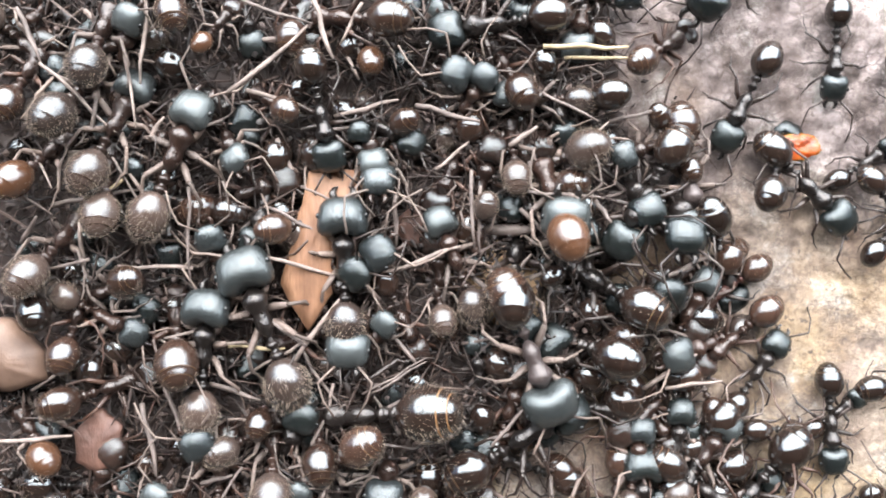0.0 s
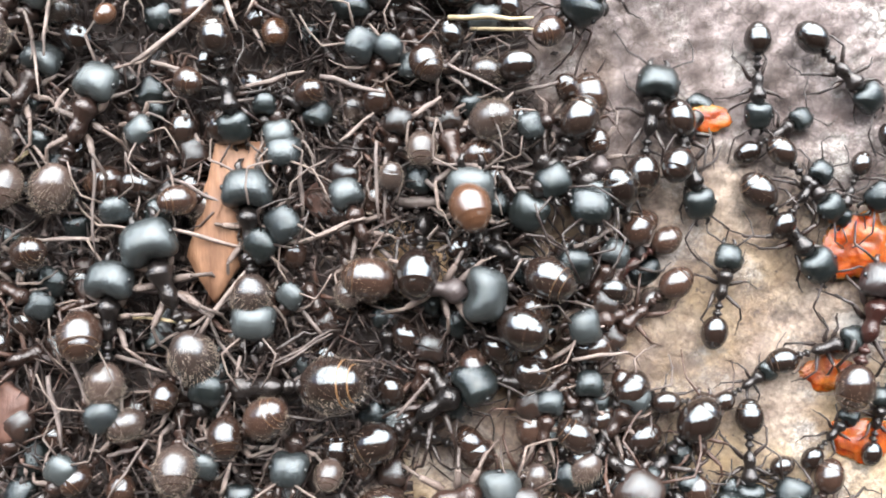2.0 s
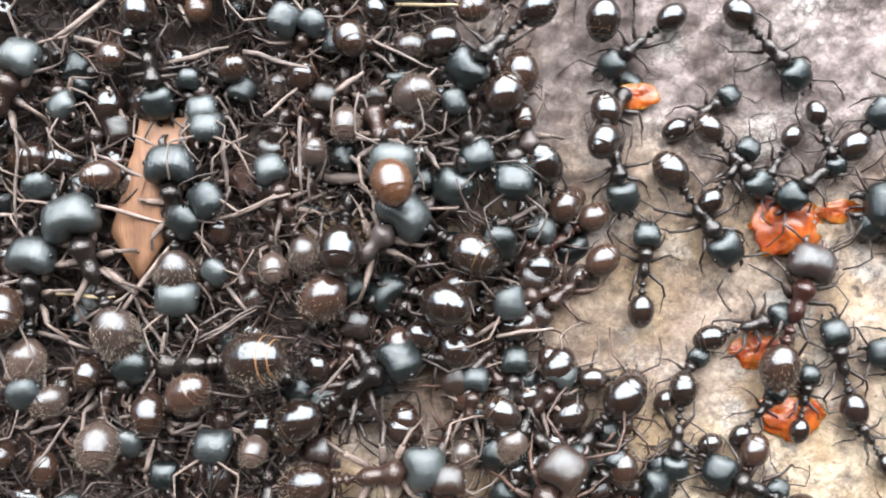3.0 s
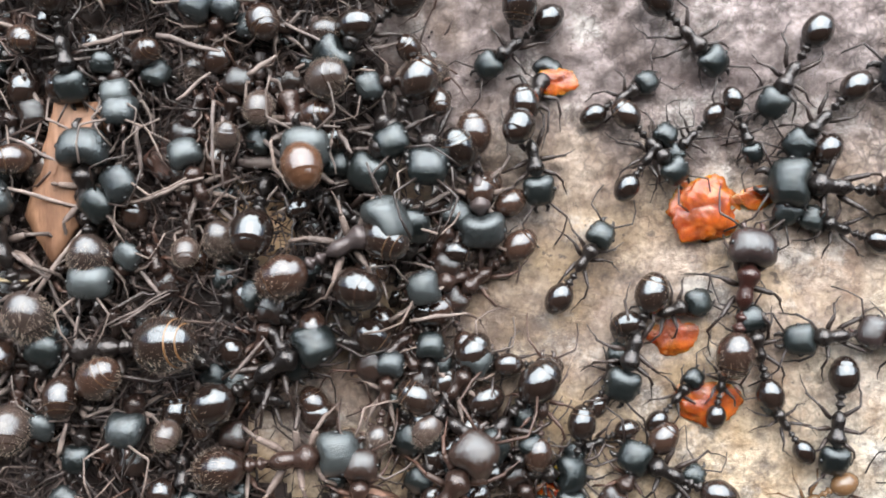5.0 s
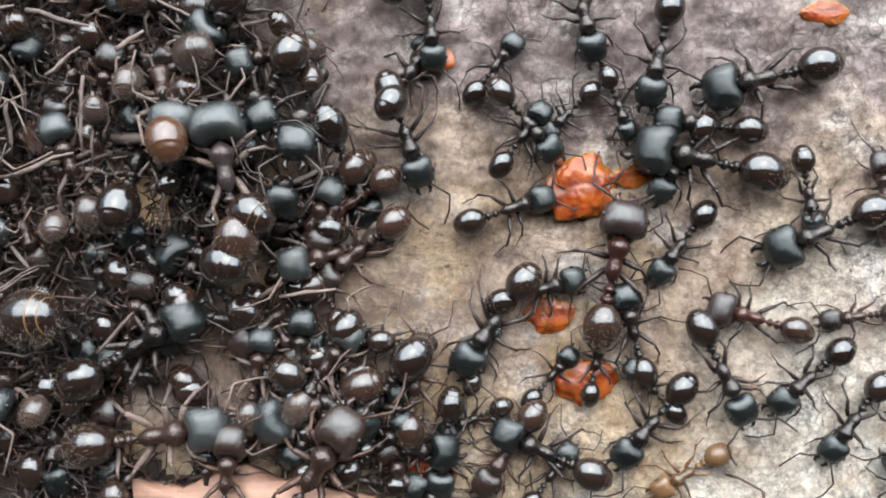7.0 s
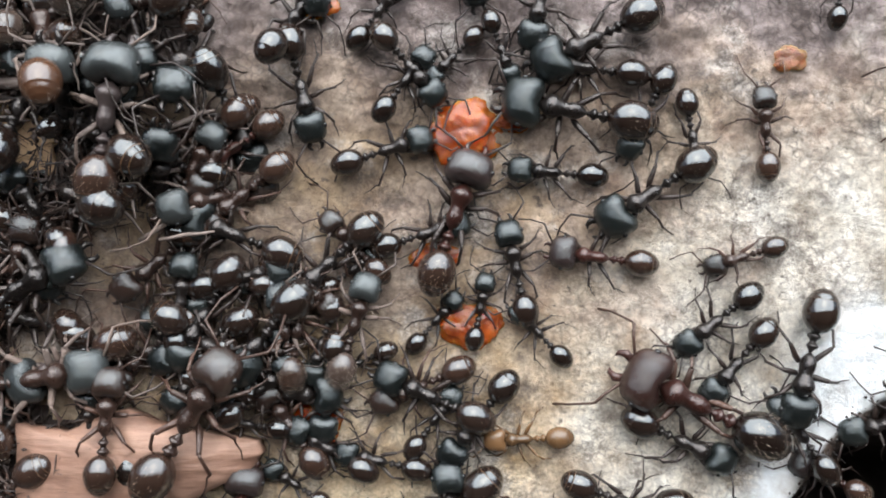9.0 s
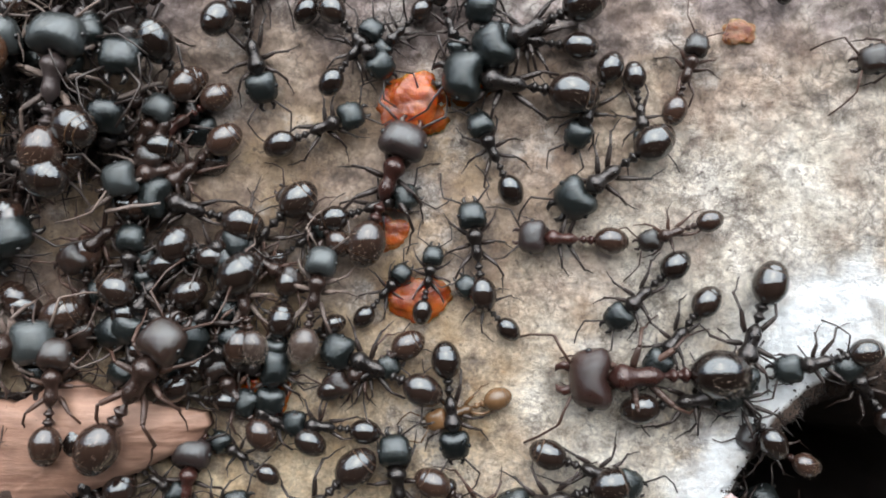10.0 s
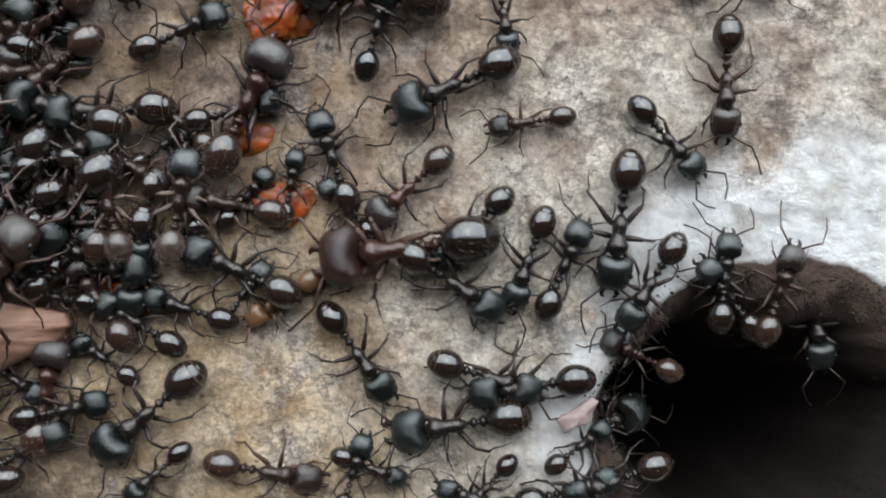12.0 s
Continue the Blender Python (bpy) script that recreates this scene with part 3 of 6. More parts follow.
ant("dustysoldier", -4.82, -0.26, 91, 7.5, z=1.6, tip=6, lean=-1)
ant("dustysoldier", -8.88, -2.96, 110, 8.4, z=1.6, tip=4, lean=-1)
ant("dustysoldier", -11.40, -4.67, 86, 7.2, z=1.8, tip=2, lean=-10)
ant("dusty", 0.27, -0.21, 112, 6.6, z=0.8, tip=2, lean=10)
ant("banded", 9.80, 1.97, -119, 7.6, z=0.8, tip=0, lean=7)
ant("brown", 13.02, -2.85, -115, 6.1, z=0.3, tip=2, lean=-12)
ant("black", 1.74, -6.06, 94, 5.6, z=0.6, tip=3, lean=3)
ant("banded", 4.43, -9.31, 31, 8.4, z=0.8, tip=-2, lean=-13)
ant("dustyband", 5.30, -13.58, 9, 8.6, z=0.8, tip=4, lean=-1)
ant("black", 2.02, 10.71, -171, 7.5, z=1.0, tip=3, lean=11)
ant("dusty", 4.35, 7.29, 176, 5.4, z=1.0, tip=3, lean=12)
ant("dusty", -16.36, -3.33, -28, 5.6, z=1.3, tip=-1, lean=8)
ant("brown", 9.94, -8.11, -140, 6.3, z=0.3, tip=5, lean=-11)
ant("black", 13.64, -9.10, -178, 4.8, z=0.3, tip=-4, lean=-8)
ant("black", 12.11, -12.17, -153, 6.3, z=0.2)
ant("banded", 7.16, -15.77, 95, 4.4, z=0.6, tip=6, lean=-2)
ant("black", 14.65, -16.05, 171, 4.2, z=0.3, tip=-2, lean=2)
ant("black", 12.88, -14.17, 53, 4.2, z=0.5, tip=1, lean=11)
ant("black", 10.78, -11.89, 122, 5.3, z=0.1)
ant("banded", 13.11, -20.44, -32, 4.2, z=0.3, tip=2, lean=-9)
ant("black", 29.91, -24.65, 73, 4.7, z=0.1)
ant("black", 31.04, -24.79, -21, 4.2, z=0.2)
ant("banded", 35.70, -26.06, 165, 4.6, z=0.1)
ant("black", 41.56, -23.39, 37, 4.2)
ant("black", 26.63, -10.06, 79, 4.2)
ant("dusty", -16.72, 10.66, 86, 7.6, z=0.9, tip=-37, lean=6)
ant("dusty", -17.46, 7.95, 65, 8.2, z=0.7, tip=-43, lean=2)
ant("dusty", -16.13, 6.09, 72, 7.6, z=1.1, tip=-27, lean=10)
ant("dustyband", -13.65, 13.20, 108, 6.6, z=1.1, tip=-28, lean=8)
ant("amberd", -10.87, 10.96, 59, 4.0, z=1.5, tip=-29, lean=-6)
ant("amberd", -3.43, 10.37, 96, 5.5, z=0.4, tip=-43, lean=-13)
ant("brownd", -5.02, 11.26, 172, 7.7, z=0.6, tip=-27, lean=6)
ant("brownd", -8.66, 7.18, 147, 5.5, z=0.7, tip=-44, lean=13)
ant("brownd", -2.92, 5.76, -155, 5.6, z=0.2, tip=-46, lean=-5)
ant("brownd", -6.61, 1.15, 13, 6.2, z=0.6, tip=-38, lean=-13)
ant("dusty", 1.87, 0.69, -100, 4.9, z=0.7, tip=-34, lean=3)
ant("dusty", 3.29, 5.41, 94, 6.0, z=0.6, tip=-27, lean=10)
ant("dusty", 5.33, 4.03, -163, 7.7, z=-0.2, tip=-43, lean=11)
ant("brown", 11.97, 5.15, 102, 5.0, z=-0.2, tip=-38, lean=2)
ant("banded", 14.13, -0.71, -68, 7.4, z=-0.4, tip=-28, lean=0)
ant("banded", 7.56, -1.43, 149, 8.4, z=-0.3, tip=-31, lean=-7)
ant("brownd", 7.38, -4.76, -168, 6.3, z=-0.3, tip=-38, lean=1)
ant("black", 6.66, -0.64, 31, 4.4, z=0.3, tip=-26, lean=-2)
ant("gold", -4.10, -8.27, -174, 10.1, z=0.2, tip=-26, lean=3)
ant("dustyband", -6.00, -11.13, -143, 8.0, z=0.4, tip=-27, lean=4)
ant("dustyband", -16.71, -2.01, -161, 6.6, z=0.7, tip=-40, lean=-4)
ant("dusty", -18.60, 0.26, 63, 7.6, z=0.3, tip=-41, lean=-13)
ant("black", -20.37, -1.61, 113, 6.6, z=0.5, tip=-40, lean=13)
ant("brownd", -18.08, -3.35, 86, 6.2, z=0.8, tip=-35, lean=3)
ant("brownd", -16.48, -6.87, 17, 6.6, z=0.7, tip=-33, lean=-5)
ant("amberd", -20.46, -8.86, 138, 6.6, z=0.2, tip=-38, lean=-6)
ant("brownd", -8.58, -7.31, 78, 5.6, z=0.2, tip=-41, lean=-13)
ant("dusty", -0.20, -2.20, 101, 5.5, tip=-41, lean=-5)
ant("amberd", -19.35, 4.61, 56, 7.2, z=0.4, tip=-42, lean=-7)
ant("brownd", -20.45, 8.74, 75, 6.6, z=0.7, tip=-35, lean=6)
ant("dusty", -16.38, 3.98, 94, 7.7, z=0.3, tip=-32, lean=-5)
ant("brownd", 11.15, 10.36, 35, 6.1, z=-0.3, tip=-35, lean=10)
ant("black", 6.31, 7.28, -175, 6.6, z=-0.2, tip=-33, lean=4)
ant("brown", 11.52, 5.36, -54, 5.0, z=-0.2, tip=-35, lean=-8)
ant("brown", 12.28, -5.33, 4, 4.6, z=-0.1, tip=-37, lean=-9)
ant("brownd", -6.54, -8.53, 99, 7.1, z=-0.1, tip=-34, lean=12)
ant("brownd", -13.05, -3.63, 107, 8.8, z=-0.1, tip=-44, lean=-8)
ant("dusty", -0.56, -11.19, 77, 5.6, z=-0.1, tip=-42, lean=-13)
ant("dusty", -8.75, -9.95, 96, 8.1, z=-0.2, tip=-39, lean=12)
ant("dustyband", 4.74, 2.94, -173, 6.2, z=-0.1, tip=-39, lean=1)
ant("brown", 5.84, -5.49, 92, 5.6, z=-0.2, tip=-31, lean=10)
ant("brownd", 2.91, 9.15, 115, 6.8, z=0.1, tip=-37, lean=9)
ant("brown", -12.42, -11.73, 52, 5.5, tip=-43, lean=-13)
ant("dusty", -9.15, -9.04, 26, 6.0, z=0.4, tip=-31, lean=1)
ant("amberd", 5.49, 2.88, 105, 8.2, z=0.8, tip=-33, lean=-11)
ant("black", 0.43, -10.61, 95, 5.0, z=0.1, tip=-34, lean=8)
ant("black", 6.39, -4.31, 161, 8.6, z=-0.3, tip=-39, lean=-12)
ant("black", 3.85, -0.47, 84, 8.6, z=-0.3, tip=-39, lean=-12)
ant("black", 17.14, 4.36, 62, 6.6, z=-0.3, tip=-33, lean=-3)
ant("black", 22.97, 1.40, 53, 4.9, z=0.2, tip=-4)
ant("brown", 17.45, -11.02, 83, 6.0, z=0.4, tip=-4)
ant("dusty", -10.17, 4.96, -60, 5.7, z=1.3, tip=39, lean=11)
ant("black", -4.24, 5.02, 84, 4.6, z=1.3, tip=28, lean=7)
ant("dusty", -3.55, 4.90, -78, 6.0, z=1.1, tip=36, lean=-2)
ant("dusty", -3.91, -0.86, 34, 7.1, z=1.0, tip=30, lean=-7)
ant("dustysoldier", 6.00, 0.70, 90, 7.4, z=0.6, tip=38, lean=-5)
ant("black", 10.52, -2.95, 76, 7.4, z=0.2, tip=40, lean=13)
ant("black", 11.73, 1.48, -93, 8.4, z=0.4, tip=40, lean=-2)
ant("dusty", 1.50, 7.58, 55, 5.5, z=1.3, tip=26, lean=-1)
ant("dusty", 9.62, 4.87, -162, 5.5, z=0.7, tip=29, lean=-4)
ant("dusty", -3.05, -4.17, 57, 5.5, z=0.8, tip=41, lean=-10)
ant("dustysoldier", -4.59, -4.15, -92, 6.7, z=0.7, tip=36, lean=3)
ant("dusty", -11.39, -0.01, 99, 6.0, z=1.0, tip=43, lean=9)
ant("black", -15.47, 3.49, 61, 4.6, z=1.0, tip=36, lean=6)
ant("dusty", -15.31, 10.33, 67, 6.4, z=1.3, tip=35, lean=-8)
ant("black", 4.31, -7.90, -54, 6.0, z=0.5, tip=4)
ant("dusty", 12.44, -4.88, -164, 6.9, z=0.4, tip=30, lean=-7)
ant("dusty", -2.62, -11.38, -100, 7.4, z=0.4, tip=40, lean=10)
ant("dusty", -7.53, -12.62, 66, 5.5, z=0.8, tip=31, lean=10)
ant("dusty", 1.33, 7.90, 147, 6.7, z=1.0, tip=34, lean=6)
ant("dusty", -11.50, -10.26, 117, 6.9, z=0.9, tip=33, lean=2)
ant("dusty", -14.36, -13.01, 63, 6.3, z=0.8, tip=26, lean=-5)
ant("dusty", -3.20, 3.86, -89, 6.9, z=0.6, tip=45, lean=-3)
ant("black", -4.89, -1.49, 38, 6.9, z=0.7, tip=41, lean=7)
ant("black", -5.29, -12.73, -94, 5.7, z=0.5, tip=30, lean=4)
ant("black", -7.60, -9.05, 62, 6.9, z=0.5, tip=30, lean=11)
ant("black", 9.71, 2.75, -66, 6.9, z=0.5, tip=33, lean=6)
ant("black", 11.68, -9.51, 84, 5.7, z=0.5, tip=4)
ant("soldier", -17.66, -11.96, -1, 6.0, tip=-4, lean=-9)
ant("black", -13.80, -24.33, 74, 6.7, z=0.2, tip=-1, lean=-22)
ant("banded", -18.54, -15.99, -50, 5.9, z=0.2, tip=11, lean=15)
ant("soldier", -19.24, 11.66, -40, 5.5, z=0.1, tip=-4, lean=-19)
ant("black", 7.74, -22.51, 65, 5.2, tip=0, lean=-1)
ant("brownd", -9.47, 2.85, 19, 6.7, z=0.5, tip=-3, lean=-4)
ant("black", -5.11, -24.10, -128, 6.9, z=0.5, tip=-9, lean=-11)
ant("banded", 2.14, 12.83, -22, 5.5, z=0.1, tip=-4, lean=12)
ant("brown", -7.34, -17.47, 13, 6.9, z=0.2, tip=11, lean=20)
ant("dusty", -2.04, -21.97, -20, 6.8, z=0.1, tip=-0, lean=15)
ant("black", -11.16, -25.19, 174, 5.0, z=0.4, tip=-3, lean=23)
ant("black", -19.06, -24.54, 111, 6.8, z=0.1, tip=-9, lean=13)
ant("black", -16.13, -20.56, -53, 5.8, z=0.2, tip=7, lean=-2)
ant("black", -12.37, -20.28, -42, 6.1, z=0.1, tip=-3, lean=24)
ant("brown", 3.48, -20.44, -52, 5.5, z=0.5, tip=-0, lean=10)
ant("banded", -0.32, -25.17, 127, 6.1, z=0.2, tip=-2, lean=2)
ant("black", -2.07, -18.59, -149, 6.2, tip=-4, lean=-25)
ant("banded", -1.78, -25.58, -47, 5.8, z=0.1, tip=-5, lean=-16)
ant("dusty", 5.22, -23.42, -97, 6.4, z=0.1, tip=-7, lean=-19)
ant("soldier", 2.88, -24.27, 110, 5.8, z=0.2, tip=4, lean=-9)
ant("black", 10.31, -23.73, -110, 6.8, z=0.4, tip=7, lean=11)
ant("black", 6.86, 12.68, 119, 5.4, z=0.2, tip=-4, lean=-3)
ant("dusty", -6.40, 3.32, 71, 6.5, tip=-7, lean=2)
ant("banded", -6.71, -22.09, 84, 5.0, z=0.2, tip=-11, lean=7)
ant("black", -18.51, -19.84, -49, 5.3, z=0.4, tip=-1, lean=0)
ant("brownd", 2.53, -14.18, 98, 6.3, z=0.1, tip=-4, lean=-21)
ant("dusty", -6.74, -16.90, 54, 5.9, z=0.4, tip=12, lean=-19)
ant("brownd", 7.57, -21.48, 113, 5.6, z=0.2, tip=10, lean=-5)
ant("brownd", -14.03, 5.99, -41, 5.1, z=0.4, tip=1, lean=18)
ant("black", -15.07, -14.06, 160, 6.2, z=0.3, tip=6, lean=9)
ant("brownd", -16.05, -25.67, 168, 6.9, z=0.4, tip=-6, lean=-9)
ant("dusty", -10.76, -24.07, 102, 5.1, z=0.4, tip=11, lean=-19)
ant("black", -0.99, -17.85, -83, 5.9, z=0.1, tip=-12, lean=10)
ant("banded", -20.35, -20.19, -44, 5.8, z=0.2, tip=-4, lean=-15)
ant("black", -13.12, -7.71, 80, 5.4, tip=3, lean=18)
ant("black", -19.09, -5.74, -163, 6.3, z=0.1, tip=-1, lean=-7)
ant("black", 9.80, -20.82, -82, 6.1, z=0.4, tip=-4, lean=13)
ant("banded", -8.18, -21.07, -135, 6.6, z=0.3, tip=10, lean=-5)
ant("black", -20.33, -23.48, 171, 6.4, z=0.4, tip=-6, lean=15)
ant("black", 10.64, -21.65, -43, 6.2, z=0.1, tip=11, lean=21)
ant("brown", 0.50, 3.49, -114, 6.2, z=0.3, tip=1, lean=15)
ant("brown", -20.81, -13.58, 21, 6.2, z=0.4, tip=-6, lean=-14)
ant("black", -11.06, 7.56, -38, 6.7, z=0.2, tip=-1, lean=13)
ant("brownd", -4.37, -13.49, -14, 6.1, z=0.1, tip=7, lean=2)
ant("black", -13.81, -17.82, -20, 5.7, z=0.3, tip=10, lean=20)
ant("dusty", 7.11, 11.47, -100, 6.6, z=0.1, tip=7, lean=11)
ant("black", 3.56, -16.34, 151, 6.2, tip=-3, lean=3)
ant("dusty", 0.56, 12.99, -127, 5.4, z=0.4, tip=5, lean=-1)
ant("brown", -7.55, 12.93, 86, 6.3, z=0.5, tip=-12, lean=17)
ant("black", 7.63, 12.58, -6, 6.1, z=0.5, tip=-5, lean=-11)
ant("black", -2.80, 11.52, 38, 5.5, z=0.1, tip=-8, lean=4)
ant("soldier", 5.81, -25.34, -49, 6.8, z=0.2, tip=-11, lean=14)
ant("brownd", -20.49, 12.04, -138, 5.1, z=0.5, tip=-1, lean=-24)
ant("brownd", -16.68, -11.41, 67, 6.7, z=0.5, tip=11, lean=-21)
ant("brownd", 2.18, -20.10, -148, 7.0, z=0.1, tip=-9, lean=21)
ant("dusty", -11.58, -15.43, 11, 6.1, z=0.4, tip=8, lean=8)
ant("brown", -16.68, -9.38, 147, 5.1, z=0.2, tip=-0, lean=-13)
ant("soldier", -20.63, -10.37, 51, 5.6, z=0.1, tip=-7, lean=-17)
ant("black", -14.21, 12.48, 179, 5.0, z=0.1, tip=-0, lean=21)
ant("black", -8.79, -17.57, 64, 5.2, z=0.2, tip=-3, lean=17)
ant("black", -11.00, -5.57, -17, 5.1, z=0.7, tip=-5, lean=-7)
ant("black", -16.78, -23.26, 174, 5.4, z=0.1, tip=9, lean=-10)
ant("dusty", -6.44, -24.78, -25, 5.1, z=0.7, tip=1, lean=11)
ant("banded", -15.03, -16.80, -119, 5.6, z=0.2, tip=-8, lean=23)
ant("dusty", 7.33, -24.53, -66, 6.0, z=0.7, tip=3, lean=-1)
ant("banded", -19.63, 6.71, 56, 5.1, z=0.3, tip=2, lean=-18)
ant("black", -13.77, 1.14, -90, 5.4, z=0.6, tip=-1, lean=-7)
ant("black", -16.70, -3.82, 76, 5.7, z=0.5, tip=-6, lean=-14)
ant("black", -9.76, 11.47, -75, 5.8, z=0.3, tip=8, lean=3)
ant("black", -5.84, 2.22, -75, 6.1, z=0.5, tip=-11, lean=-11)
ant("black", -19.00, -23.75, -138, 6.3, z=0.8, tip=10, lean=-9)
ant("banded", -6.92, -0.24, -64, 5.7, z=0.3, tip=-4, lean=12)
ant("dusty", -11.72, -18.74, -55, 5.6, z=0.7, tip=11, lean=21)
ant("brown", -10.80, -10.91, 84, 5.8, z=0.7, tip=-9, lean=-15)
ant("brown", -14.22, -22.46, -163, 5.0, z=0.8, tip=2, lean=16)
ant("banded", -15.75, -1.29, 149, 6.0, z=0.2, tip=6, lean=-21)
ant("black", -1.78, -20.28, -38, 6.6, z=0.1, tip=2, lean=-4)
ant("dusty", -3.60, -6.55, -26, 5.3, z=0.3, tip=-4, lean=18)
ant("banded", -0.08, -14.34, -84, 6.6, z=0.2, tip=1, lean=22)
ant("dusty", -16.52, 9.84, -169, 5.1, z=0.9, tip=3, lean=10)
ant("black", -20.56, -16.20, 139, 5.7, z=0.1, tip=6, lean=1)
ant("brown", 0.16, -0.96, 97, 6.4, z=0.4, tip=7, lean=-22)
ant("black", -1.10, 8.47, 131, 5.4, tip=-6, lean=-4)
ant("brown", -17.01, -25.61, -158, 5.6, z=0.1, tip=-11, lean=5)
ant("brown", -6.41, 11.79, -93, 6.1, z=0.2, tip=-1, lean=16)
ant("banded", -2.74, 5.55, -25, 5.5, z=0.9, tip=11, lean=-20)
ant("black", -5.75, -24.36, 98, 5.1, z=0.5, tip=8, lean=-21)
ant("banded", 4.36, 12.97, -98, 5.4, z=0.3, tip=3, lean=12)
ant("black", 1.76, -19.27, 121, 5.6, z=0.8, tip=6, lean=-4)
ant("black", -9.31, 1.97, -105, 6.4, z=0.7, tip=1, lean=-20)
ant("dusty", -20.26, 10.14, -41, 6.0, z=0.7, tip=-8, lean=17)
ant("banded", -18.32, -0.54, 87, 4.5, z=0.8, tip=-10, lean=19)
ant("brown", -1.66, -3.74, -65, 5.9, z=0.5, tip=-2, lean=15)
ant("banded", 5.50, 7.00, -73, 5.2, z=0.7, tip=-7, lean=-13)
ant("banded", -15.92, -2.01, -28, 6.2, z=0.3, tip=9, lean=23)
ant("black", -13.37, 2.13, 168, 6.3, z=0.4, tip=-5, lean=19)
ant("brown", 1.95, 3.64, 72, 6.1, z=0.3, tip=10, lean=6)
ant("banded", -8.82, -22.18, -122, 5.3, z=0.3, tip=-7, lean=19)
ant("black", -8.64, 6.35, -139, 5.2, z=0.6, tip=-2, lean=15)
ant("brown", 3.27, -7.58, 71, 6.3, z=0.3, tip=9, lean=15)
ant("banded", 4.70, 1.90, -178, 5.2, z=0.7, tip=-3, lean=6)
ant("brown", -7.62, -4.78, -165, 7.5, z=0.5, tip=-11, lean=8)
ant("banded", 0.46, -8.57, -51, 5.6, z=0.2, tip=6, lean=18)
ant("black", 10.40, -25.85, -167, 5.7, z=0.6, tip=-4, lean=15)
ant("black", -3.63, -25.20, -85, 6.0, z=0.7, tip=7, lean=14)
ant("banded", 10.45, -2.56, 166, 6.3, z=0.1, tip=4, lean=-21)
ant("brown", 12.14, -1.06, -158, 5.8, tip=4, lean=-6)
ant("black", 11.88, -8.85, -74, 5.7, z=0.1, tip=-4, lean=-13)
ant("black", 23.59, -14.51, 155, 6.8, z=0.1)
ant("soldier", 17.37, -14.63, 0, 5.9)
ant("redsmall", 14.54, -20.44, 80, 6.3)
ant("brown", 16.75, -15.82, 124, 6.0, z=0.1)
ant("black", 18.60, -17.14, 148, 5.5, z=0.1)
ant("black", 15.21, -12.32, 26, 5.7, z=0.1)
ant("redsmall", 13.78, -2.42, -146, 5.7)
ant("black", 7.25, -0.66, 94, 6.0, z=0.1)
ant("black", 12.08, -14.00, -135, 5.2, z=0.1)
ant("black", 3.51, -10.71, 161, 6.5)

ant("dusty", 12.30, -2.90, 60, 6.0, z=0.4, lean=8)
ant("soldier", 13.53, -12.25, -35, 6.3, z=0.7, lean=7)
ant("black", 12.44, -11.15, -120, 6.9, z=0.4)
ant("black", 15.88, -14.09, 40, 5.4, z=0.7)
ant("banded", 15.80, -21.60, 12, 5.2, z=0.2)
ant("black", 13.70, -23.60, 30, 5.6, z=0.2)

# ants that climb in and out over the rim of the nest entrance
ant("black", 43.20, -21.30, -60, 6.2, z=0.2, lean=14)
ant("soldier", 42.90, -22.90, 20, 6.4, z=0.3, tip=-12)
ant("black", 42.40, -25.20, -160, 6.0, z=0.2, lean=-10)
ant("banded", 41.20, -25.60, 15, 5.8)
ant("brown", 51.40, -15.20, 75, 5.6, z=0.2, tip=10)
ant("black", 48.60, -15.60, 130, 5.6, z=0.2, tip=12)

# ---- ants on the move ----
WALKERS = {}
WALKERS["A1"] = ant("brown", 50.45, 1.09, -168, 6.4)
WALKERS["A2"] = ant("black", 30.55, -0.36, -124, 5.5)
WALKERS["A3"] = ant("brown", 41.14, -1.35, 95, 5.1)
WALKERS["A4"] = ant("black", 42.81, -13.63, -104, 7.4)
WALKERS["A5"] = ant("brown", 39.50, -7.90, -173, 4.6)
WALKERS["A6"] = ant("soldier", 39.66, -3.32, -158, 6.9)
WALKERS["A7"] = ant("redsmall", 35.26, -8.08, 157, 5.7)
WALKERS["A8"] = ant("black", 28.32, -8.30, 104, 5.8)
WALKERS["A9"] = ant("red", 37.42, -20.32, 154, 9.3)
WALKERS["A10"] = ant("black", 36.83, -12.14, -132, 5.6)
WALKERS["A11"] = ant("black", 39.28, -13.40, -127, 5.7)
WALKERS["A12"] = ant("banded", 47.05, -16.34, -166, 5.8, z=0.2)
WALKERS["A13"] = ant("black", 47.50, -19.30, 80, 5.3)
WALKERS["A14"] = ant("black", 32.26, -12.44, -97, 6.2)
WALKERS["A15"] = ant("soldier", 24.85, -21.33, -137, 7.0)
WALKERS["A16"] = ant("black", 26.17, -22.40, -131, 4.4)
WALKERS["A17"] = ant("brown", 29.27, -21.83, -28, 6.3)
WALKERS["A18"] = ant("banded", 34.06, -20.30, -21, 6.2)
WALKERS["A18b"] = ant("black", 25.05, -20.51, 95, 6.7)
WALKERS["A19"] = ant("soldier", 33.08, -21.18, -164, 7.1)
WALKERS["A23"] = ant("black", 21.15, -18.01, 170, 5.2)
WALKERS["A25"] = ant("tan", 30.80, -16.15, -154, 4.7)
WALKERS["A27"] = ant("brown", 23.70, -13.66, 105, 5.9)
WALKERS["A28"] = ant("redsmall", 26.07, -5.41, 73, 7.9)
WALKERS["A29"] = ant("soldier", 32.74, -0.50, 177, 7.9)
WALKERS["A30"] = ant("soldier", 37.31, 5.38, 177, 7.2)
WALKERS["Q3"] = ant("black", 25.12, 7.22, -47, 6.1)
WALKERS["Q4"] = ant("black", 31.29, 5.24, -131, 6.3)
WALKERS["Q6"] = ant("black", 21.90, 4.54, 32, 4.7)
